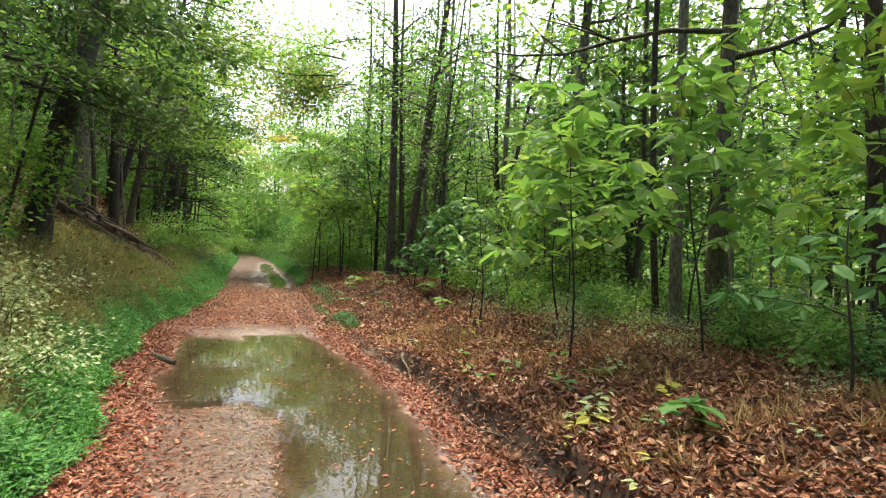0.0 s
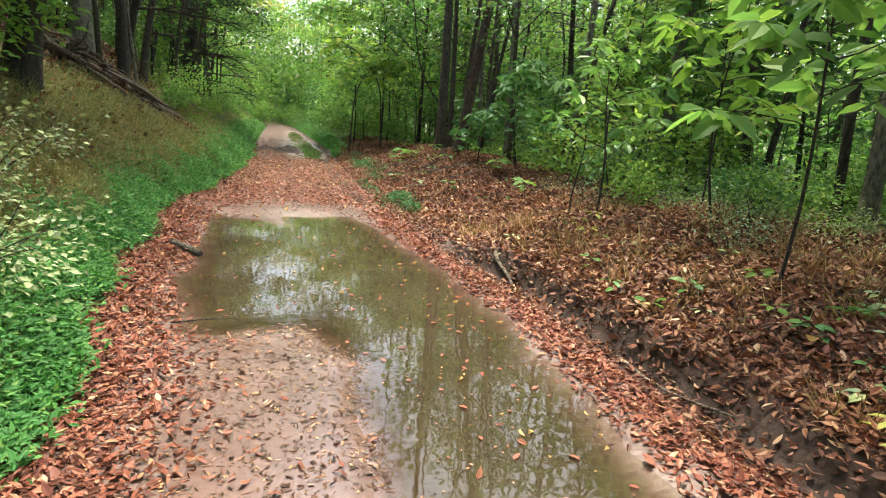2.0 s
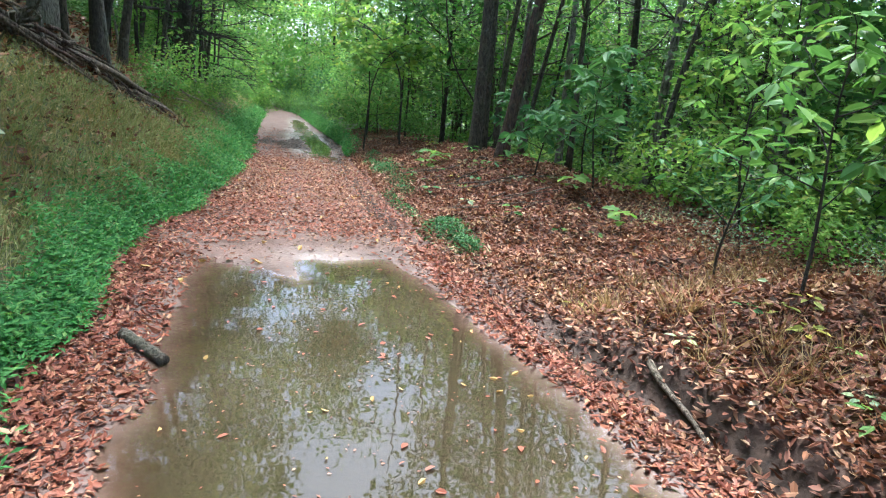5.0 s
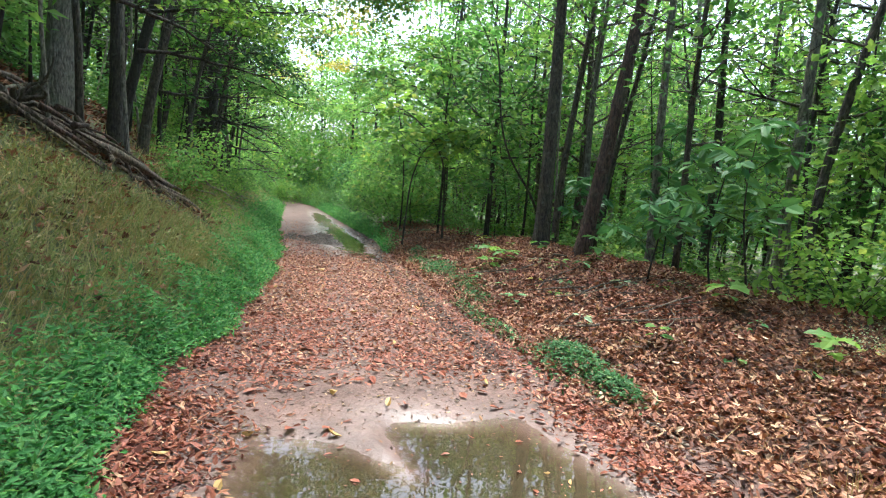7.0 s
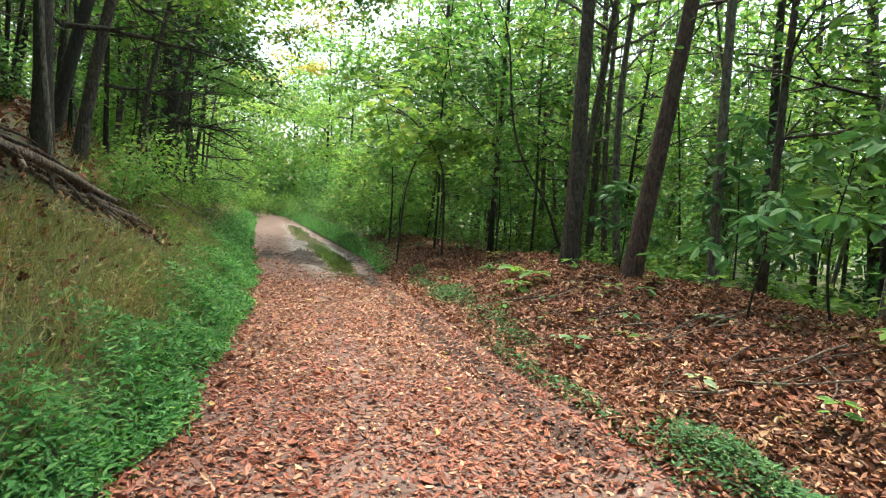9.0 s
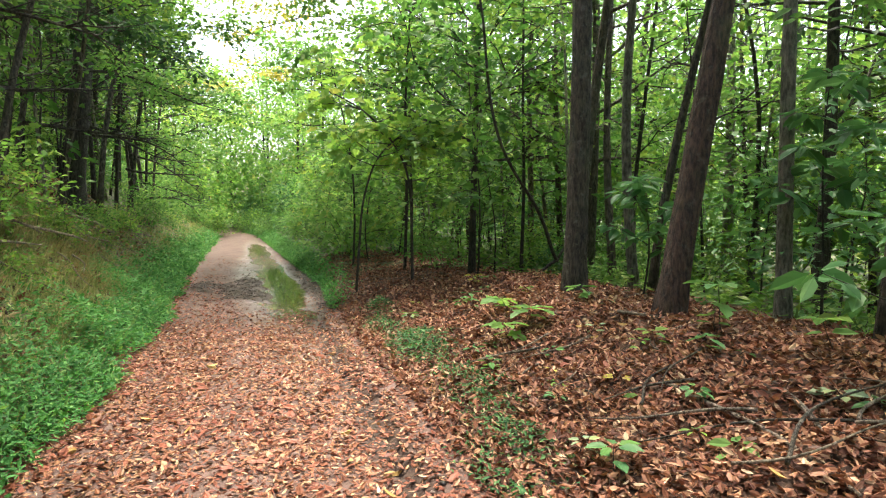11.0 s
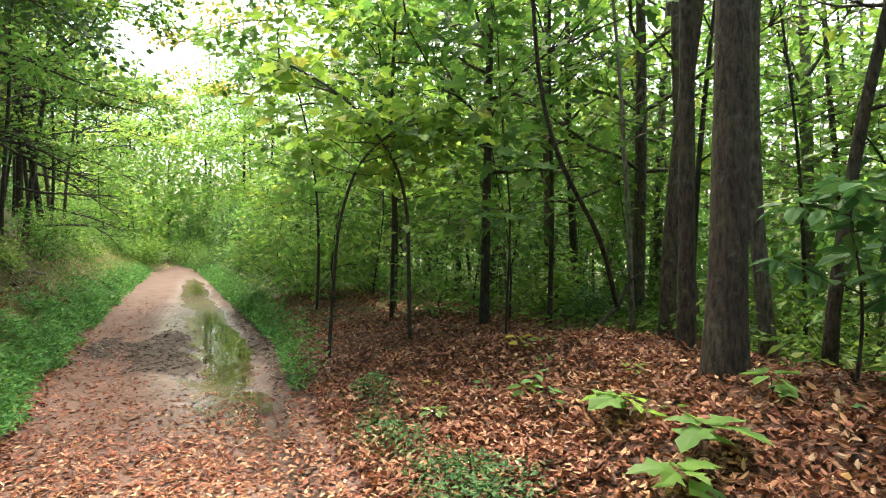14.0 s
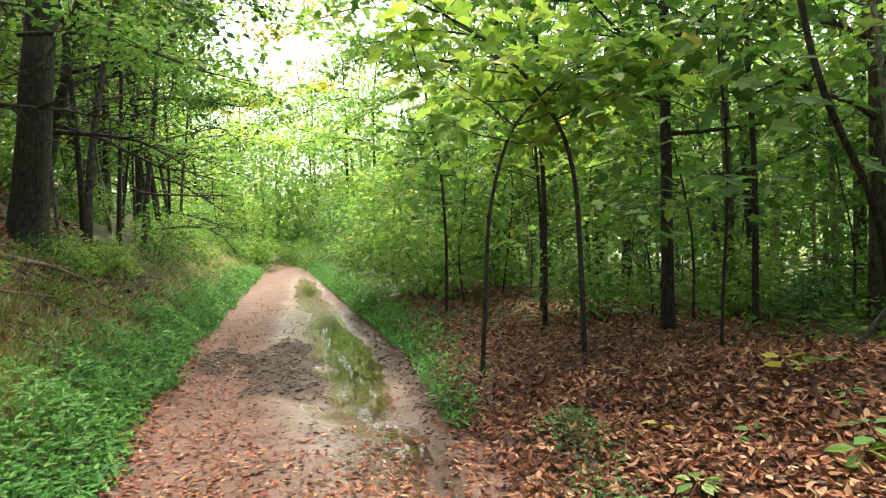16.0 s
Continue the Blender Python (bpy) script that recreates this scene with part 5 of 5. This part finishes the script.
        ob.matrix_basis = pose(x, y, float(height(x, y)) + (0.022 if on_road else 0.06), r.normal(0, 14), r.normal(0, 14), r.uniform(0, 360))
    n = 900
    x5, y5 = r.uniform(-1.1, 1.15, n), r.uniform(2.4, 10.0, n)
    ok = pool_depth(x5, y5) > 0.02
    bits = Buf()
    m = int(ok.sum())
    a5 = r.uniform(0, 6.283, m)
    ln = r.uniform(0.008, 0.028, m)
    leaves(bits, np.stack([x5[ok], y5[ok], np.full(m, 0.005)], -1), np.stack([np.cos(a5), np.sin(a5), 0 * a5], -1), np.array([0, 0, 1.0]) + r.normal(0, 0.08, (m, 3)), ln, ln * 0.5)
    tagged(new("floating_debris", bits.mesh("floating_debris", FALLEN_BROWN, False)), "tiny pale leaf scraps floating on the puddle", "debris", kind="stuff")
    # leaves floating on the pool
    for k in range(170):
        for _ in range(60):
            y = r.uniform(2.4, 10.0)
            x = r.uniform(-1.1, 1.2)
            if pool_depth(x, y) > 0.0 and r.uniform() < 0.25 + 0.75 * smooth(0.2, 1.1, x):
                break
        ob = new("floating_leaf", shapes[int(r.choice([0, 1, 2, 3], p=[0.3, 0.25, 0.25, 0.2]))])
        ob.matrix_basis = pose(x, y, 0.008, r.normal(0, 4), r.normal(0, 4), r.uniform(0, 360)) @ Matrix.Scale(r.uniform(0.25, 0.65), 4)
        tagged(ob, "yellow-brown leaf floating on the muddy puddle", "leaf", "leaves floating on the puddle")


# ---- seedlings on the bank ----
def seedling(seed, x, y, tall, n, size, leaf, label):
    r = np.random.default_rng(seed)
    t = thing("seedling", label, "plant", (x, y, float(height(x, y)) - 0.01))
    st = wander((0, 0, -0.02), (r.normal(0, 0.3), r.normal(0, 0.3), 1), tall, 6, 0.12, r)
    tb = Buf()
    tube(tb, st, np.linspace(0.005, 0.002, 7), 5)
    part("stem", tb.mesh("stem", BARK_DARK), t)
    for k in range(n):
        a = k * 2.4 + r.uniform(-0.3, 0.3)
        ax = np.array([[math.cos(a), math.sin(a), r.uniform(-0.3, 0.15)]])
        i = 6 if k < n * 0.7 else 4
        ln = np.array([size * r.uniform(0.7, 1.2)])
        lb = Buf()
        leaves(lb, st[i:i + 1] + ax * 0.03, ax, np.array([[0, 0, 1.0]]) + r.normal(0, 0.25, (1, 3)), ln, ln * (0.95 if size > 0.17 else 0.62), LOBED if size > 0.17 else BROAD)
        part("leaf", lb.mesh("leaf", leaf, False), t)


for sd, x, y, tall, n, sz, lf, lb in [
        (1, 2.4, 3.0, 0.26, 7, 0.17, LEAF_COOL, "broad-leaved green seedling in the leaf litter"), (2, 2.1, 3.65, 0.16, 6, 0.12, LEAF_YELLOW, "yellowing seedling in the leaf litter"),
        (3, 1.9, 3.55, 0.12, 5, 0.10, LEAF_YELLOW, "small yellow-green seedling at the cut edge"), (4, 1.95, 5.2, 0.12, 4, 0.08, LEAF_LIGHT, "tiny bright seedling on the cut bank"),
        (5, 2.3, 5.3, 0.15, 5, 0.09, LEAF_COOL, "small green seedling on the bank"), (6, 3.1, 11.1, 0.3, 8, 0.16, LEAF_LIGHT, "pale green seedling at the crest of the bank"),
        (7, 3.1, 10.0, 0.35, 8, 0.15, LEAF_LIGHT, "bright green broad-leaved seedling on the bank"), (8, 2.75, 16.5, 0.32, 7, 0.19, LEAF_LIGHT, "light green seedling with drooping leaves"),
        (9, 2.34, 15.65, 0.22, 7, 0.15, LEAF_LIGHT, "light green seedling low in the litter"), (10, 3.35, 16.0, 0.22, 9, 0.13, LEAF_LIGHT, "pale seedling at the foot of the tree"),
        (11, 3.35, 14.1, 0.42, 8, 0.17, LEAF_COOL, "blue-green broad-leaved seedling on the crest"), (12, 2.93, 14.3, 0.2, 6, 0.10, LEAF_LIGHT, "small bright seedling in the litter"),
        (13, 2.94, 14.0, 0.22, 6, 0.12, LEAF_COOL, "green seedling in the litter"), (14, 2.6, 15.95, 0.25, 6, 0.2, LEAF_LIGHT, "large-leaved pale seedling beside the track"),
        (15, 3.03, 18.3, 0.2, 7, 0.10, LEAF_YELLOW, "yellow-green seedling past the bank"), (16, 3.5, 13.3, 0.3, 7, 0.14, LEAF_LIGHT, "light green seedling at the crest"),
        (17, 2.2, 12.9, 0.15, 5, 0.09, LEAF_LIGHT, "small seedling in the litter"), (18, 2.6, 4.4, 0.15, 5, 0.1, LEAF_MID, "small seedling in the litter"),
        (19, 2.1, 6.2, 0.14, 5, 0.09, LEAF_LIGHT, "small seedling at the cut edge"), (20, 2.5, 17.3, 0.14, 5, 0.09, LEAF_MID, "small seedling in the litter")]:
    seedling(sd, x, y, tall, n, sz * 1.2, lf, lb)
for k in range(26):
    yy = near_r.uniform(9.6, 18.5)
    xx = float(right_edge(yy)) + near_r.uniform(0.9, 2.5)
    seedling(100 + k, xx, yy, near_r.uniform(0.06, 0.16), int(near_r.integers(4, 7)), near_r.uniform(0.05, 0.10), [LEAF_LIGHT, LEAF_MID, LEAF_COOL, LEAF_YELLOW][k % 4], "tiny seedling poking through the leaf litter")
for k in range(16):
    yy = near_r.uniform(3.0, 9.0)
    xx = float(right_edge(yy)) + near_r.uniform(0.7, 2.2)
    seedling(140 + k, xx, yy, near_r.uniform(0.06, 0.18), int(near_r.integers(4, 7)), near_r.uniform(0.05, 0.10), [LEAF_YELLOW, LEAF_PALE, LEAF_MID, LEAF_LIGHT][k % 4], "tiny pale seedling among the dead leaves")


# ---- logs, sticks and branches ----
def stick(name, label, ends, r0, r1, mat, seed, bend=0.03, sides=8, lift_by=0.0, ridges=0.03, category="stick", steps=9):
    r = np.random.default_rng(seed)
    a, c = np.array(ends[0], float), np.array(ends[1], float)
    s = np.linspace(0, 1, steps)
    p = a[None] * (1 - s)[:, None] + c[None] * s[:, None]
    side = unit(np.cross(c - a, [0, 0, 1.0])[None])[0]
    ln = np.linalg.norm(c - a)
    p += side * (bend * ln * (np.sin(s * 5 + seed) - np.sin(seed) * (1 - s) - np.sin(5 + seed) * s))[:, None]
    p[:, 2] += lift_by
    o = p[0].copy()
    b = Buf()
    tube(b, p - o, np.linspace(r0, r1, steps) * r.uniform(0.9, 1.1, steps), sides, ridges, seed)
    ob = new(name, b.mesh(name, mat))
    ob.location = o
    return tagged(ob, label, category)


def ground_stick(name, label, x0, y0, x1, y1, r0, r1, mat, seed, **kw):
    z0, z1 = float(height(x0, y0)), float(height(x1, y1))
    return stick(name, label, ((x0, y0, max(z0, -0.01) + r0 * 0.7), (x1, y1, max(z1, -0.01) + r1 * 0.7)), r0, r1, mat, seed, **kw)


ground_stick("log", "short wet brown log at the edge of the puddle", -1.42, 8.18, -1.14, 7.84, 0.038, 0.034, BARK, 1, bend=0.01, sides=14, ridges=0.05, category="log")
ground_stick("stick", "brown stick lying between puddle and weeds", 1.12, 10.42, 1.42, 9.45, 0.022, 0.014, DEAD, 2, bend=0.04)
ground_stick("root", "bare twisted branch lying down the leafy bank", 2.45, 13.4, 1.95, 11.25, 0.02, 0.012, DEAD, 3, bend=0.05)
ground_stick("root", "side branch lying on the leafy bank", 2.42, 12.3, 2.05, 11.7, 0.014, 0.008, DEAD, 4, bend=0.05)
ground_stick("stick", "thin stick in the ditch at the foot of the bank", 1.66, 5.1, 1.78, 4.2, 0.012, 0.007, DEAD, 5, bend=0.06)
ground_stick("stick", "dark stick on the muddy bank", 1.55, 7.45, 1.95, 7.8, 0.012, 0.006, BARK, 6, bend=0.05)
ground_stick("stick", "fallen branch on the muddy bank", 1.62, 7.25, 1.55, 6.6, 0.02, 0.012, DEAD, 7, bend=0.04)
ground_stick("fallen_branch", "long thin branch lying across the leaf litter", 2.6, 13.8, 2.35, 12.3, 0.016, 0.009, DEAD, 8, bend=0.04, lift_by=0.05)
ground_stick("fallen_branch", "long thin branch on the crest of the bank", 2.95, 13.3, 2.45, 12.45, 0.018, 0.009, DEAD, 9, bend=0.05)
ground_stick("fallen_branch", "pale thin branch on the crest of the bank", 3.2, 15.2, 3.5, 13.7, 0.015, 0.008, DEAD, 10, bend=0.05, lift_by=0.03)
ground_stick("fallen_branch", "thin branch among the litter", 2.2, 17.6, 2.6, 16.9, 0.015, 0.008, DEAD, 11, bend=0.06)
ground_stick("stick", "small wet twig in the mud", -0.75, 6.05, -1.1, 5.95, 0.008, 0.004, BARK, 12)
for k, (x0, y0, x1, y1, r0, r1, zl) in enumerate([(-4.1, 13.9, -3.35, 14.9, 0.06, 0.045, 0.10), (-3.65, 14.3, -2.72, 16.5, 0.06, 0.03, 0.14), (-3.8, 14.1, -3.1, 14.35, 0.035, 0.02, 0.18), (-4.4, 14.0, -3.5, 15.1, 0.05, 0.03, 0.16),
                                                  (-3.4, 15.0, -2.65, 16.9, 0.03, 0.016, 0.16), (-4.5, 13.2, -3.7, 14.0, 0.05, 0.03, 0.22), (-3.9, 13.7, -3.0, 14.0, 0.022, 0.012, 0.26), (-3.5, 14.8, -3.0, 15.9, 0.02, 0.01, 0.25)]):
    ground_stick("fallen_log", "weathered fallen log on the upper bank", x0, y0, x1, y1, r0, r1, DEAD, 30 + k, bend=0.045, sides=12, ridges=0.10, lift_by=zl, category="log", steps=14)
brush = np.random.default_rng(44)
for k in range(64):
    u = brush.uniform(0, 1)
    cx, cy = -4.05 + 1.5 * u + brush.normal(0, 0.13), 13.9 + 2.8 * u + brush.normal(0, 0.16)
    aa = math.atan2(3.0, 1.65) + brush.normal(0, 0.8)
    ln = brush.uniform(0.4, 1.3)
    ground_stick("brush_stick", "dark weathered stick in the brush pile on the bank", cx - 0.5 * ln * math.cos(aa), cy - 0.5 * ln * math.sin(aa), cx + 0.5 * ln * math.cos(aa), cy + 0.5 * ln * math.sin(aa),
                 brush.uniform(0.012, 0.044), 0.008, DEAD if k % 2 == 0 else BARK_RED, 400 + k, bend=0.06, sides=7, lift_by=brush.uniform(0.06, 0.42) * (1.15 - u), category="stick")
# root plate of the fallen tree
stump = thing("root_plate", "dark upturned roots of the fallen tree on the bank", "stump", (-3.98, 14.1, float(height(-3.98, 14.1)) + 0.10))
rr = np.random.default_rng(5)
for k in range(22):
    a = rr.uniform(0, 6.28)
    rt = wander((0, 0, 0), (math.cos(a) * 0.8, -0.4 + 0.5 * math.sin(a), 0.3 + 0.7 * math.sin(a)), rr.uniform(0.35, 0.85), 5, 0.3, rr)
    part("root", tube(Buf(), rt, np.linspace(0.045, 0.008, 6), 6, 0.08, k).mesh("root", BARK), stump)
for k, (x0, y0, x1, y1, r0, r1, zl) in enumerate([(-2.9, 22.3, -2.5, 23.9, 0.032, 0.02, 0.2), (-2.7, 22.5, -2.6, 23.6, 0.022, 0.012, 0.28), (-2.55, 25.5, -2.25, 27.2, 0.035, 0.028, 0.2), (-2.4, 21.2, -2.25, 22.1, 0.016, 0.01, 0.3),
                                                  (-2.6, 18.5, -2.2, 20.3, 0.022, 0.012, 0.35), (-2.9, 18.0, -2.4, 19.0, 0.02, 0.01, 0.3), (-2.5, 17.4, -2.3, 18.6, 0.016, 0.008, 0.3)]):
    ground_stick("dead_branch", "bare dead branch caught in the bank vegetation", x0, y0, x1, y1, r0, r1, DEAD, 50 + k, bend=0.05, lift_by=zl, category="branch")

def mud_clods():
    """Torn lumps of dark wet mud in the wheel tracks."""
    m, nt, b = blank("mud_clod")
    g = nt.nodes.new("ShaderNodeNewGeometry")
    nt.links.new(ramp(nt, g.outputs["Random Per Island"], [(0.0, (0.016, 0.011, 0.008)), (0.6, (0.05, 0.031, 0.023)), (1.0, (0.15, 0.095, 0.075))]), b.inputs["Base Color"])
    b.inputs["Roughness"].default_value = 0.45
    bump(nt, b, noise_tex(nt, 60, 4, g.outputs["Position"]), 0.5, 0.01)
    r = np.random.default_rng(93)
    x, y = r.uniform(-1.15, 1.6, 60000), r.uniform(11, 28, 60000)
    rut = 0.5 * np.exp(-((x - right_edge(y) + 0.2) / 0.12) ** 2) * (y < 21)
    lane = 0.015 * (y > 17) * (pool_depth(x, y) < -0.1)
    far_end = 0.12 * np.exp(-((x - 0.1) / 0.8) ** 2 - ((y - 11.2) / 0.5) ** 2)
    ok = (r.uniform(0, 1, 60000) < 0.5 * churned(x, y) ** 1.5 + 0.25 * rut + lane + far_end) & (pool_depth(x, y) < 0.0)
    x, y = x[ok][:4200], y[ok][:4200]
    n = len(x)
    sz = 0.007 + 0.034 * r.beta(1.0, 3.2, n)
    octa = np.array([(1, 0, 0), (0, 1, 0), (-1, 0, 0), (0, -1, 0), (0, 0, 0.45), (0, 0, -0.6)])
    v = octa[None] * sz[:, None, None] * r.uniform(0.55, 1.4, (n, 6, 1)) + r.normal(0, 0.2, (n, 6, 3)) * sz[:, None, None]
    v = v + np.stack([x, y, height(x, y) + 0.05 * sz], -1)[:, None]
    f = np.array([(0, 1, 4), (1, 2, 4), (2, 3, 4), (3, 0, 4), (1, 0, 5), (2, 1, 5), (3, 2, 5), (0, 3, 5)])
    buf = Buf().add(v.reshape(-1, 3), [(f[None] + (np.arange(n) * 6)[:, None, None]).reshape(-1, 3)])
    tagged(new("mud_clods", buf.mesh("mud_clods", m)), "dark wet clods of mud churned up by wheels", "mud", kind="stuff")


for k in range(70):
    yy = near_r.uniform(17.2, 32)
    xx = float(left_edge(yy)) - near_r.uniform(0.7, 1.9)
    aa = near_r.uniform(0, 6.28)
    ln = near_r.uniform(0.35, 1.1)
    ground_stick("dead_twig", "thin grey-brown dead twig lying in the bank grass", xx, yy, min(xx + ln * math.cos(aa), float(left_edge(yy)) - 0.4), yy + ln * math.sin(aa), near_r.uniform(0.007, 0.016), 0.004, DEAD, 500 + k, bend=0.07, sides=6, lift_by=near_r.uniform(0.04, 0.3), category="twig")
for k in range(30):
    yy = near_r.uniform(3.5, 17)
    xx = float(right_edge(yy)) + near_r.uniform(0.55, 2.3)
    aa = near_r.uniform(0, 6.28)
    ln = near_r.uniform(0.25, 0.8)
    ground_stick("dead_twig", "thin brown twig lying in the leaf litter", xx, yy, max(xx + ln * math.cos(aa), float(right_edge(yy)) + 0.5), yy + ln * math.sin(aa), near_r.uniform(0.005, 0.010), 0.003, DEAD if k % 2 else BARK, 340 + k, bend=0.07, sides=6, lift_by=0.035, category="twig")

for k in range(22):
    yy = near_r.uniform(11.3, 15.6)
    xx = float(right_edge(yy)) + near_r.uniform(0.9, 2.2)
    aa = near_r.uniform(-0.9, 0.9) + (3.14 if k % 2 else 0.0)
    ln = near_r.uniform(0.5, 1.3)
    ground_stick("fallen_branch", "long thin bare branch lying across the leaf litter", xx, yy, min(max(xx + ln * math.cos(aa), float(right_edge(yy)) + 0.6), float(right_edge(yy)) + 2.5), yy + ln * math.sin(aa) * 0.8,
                 near_r.uniform(0.007, 0.013), 0.004, DEAD if k % 3 else BARK, 700 + k, bend=0.08, sides=6, lift_by=near_r.uniform(0.05, 0.09), category="branch", steps=12)
for k in range(26):
    yy = near_r.uniform(10.2, 18.8)
    xx = float(right_edge(yy)) + near_r.uniform(0.5, 2.4)
    seedling(240 + k, xx, yy, near_r.uniform(0.08, 0.22), int(near_r.integers(5, 9)), near_r.uniform(0.06, 0.13), [LEAF_COOL, LEAF_LIGHT, LEAF_COOL, LEAF_PALE][k % 4], "low green seedling growing through the leaf litter")
for k in range(24):
    yy = near_r.uniform(2.3, 7.5)
    xx = float(right_edge(yy)) + near_r.uniform(0.42, 1.5)
    seedling(280 + k, xx, yy, near_r.uniform(0.08, 0.2), int(near_r.integers(5, 9)), near_r.uniform(0.05, 0.11), [LEAF_PALE, LEAF_COOL, LEAF_YELLOW, LEAF_PALE][k % 4], "pale low seedling at the edge of the cut bank")

mud_clods()
litter()
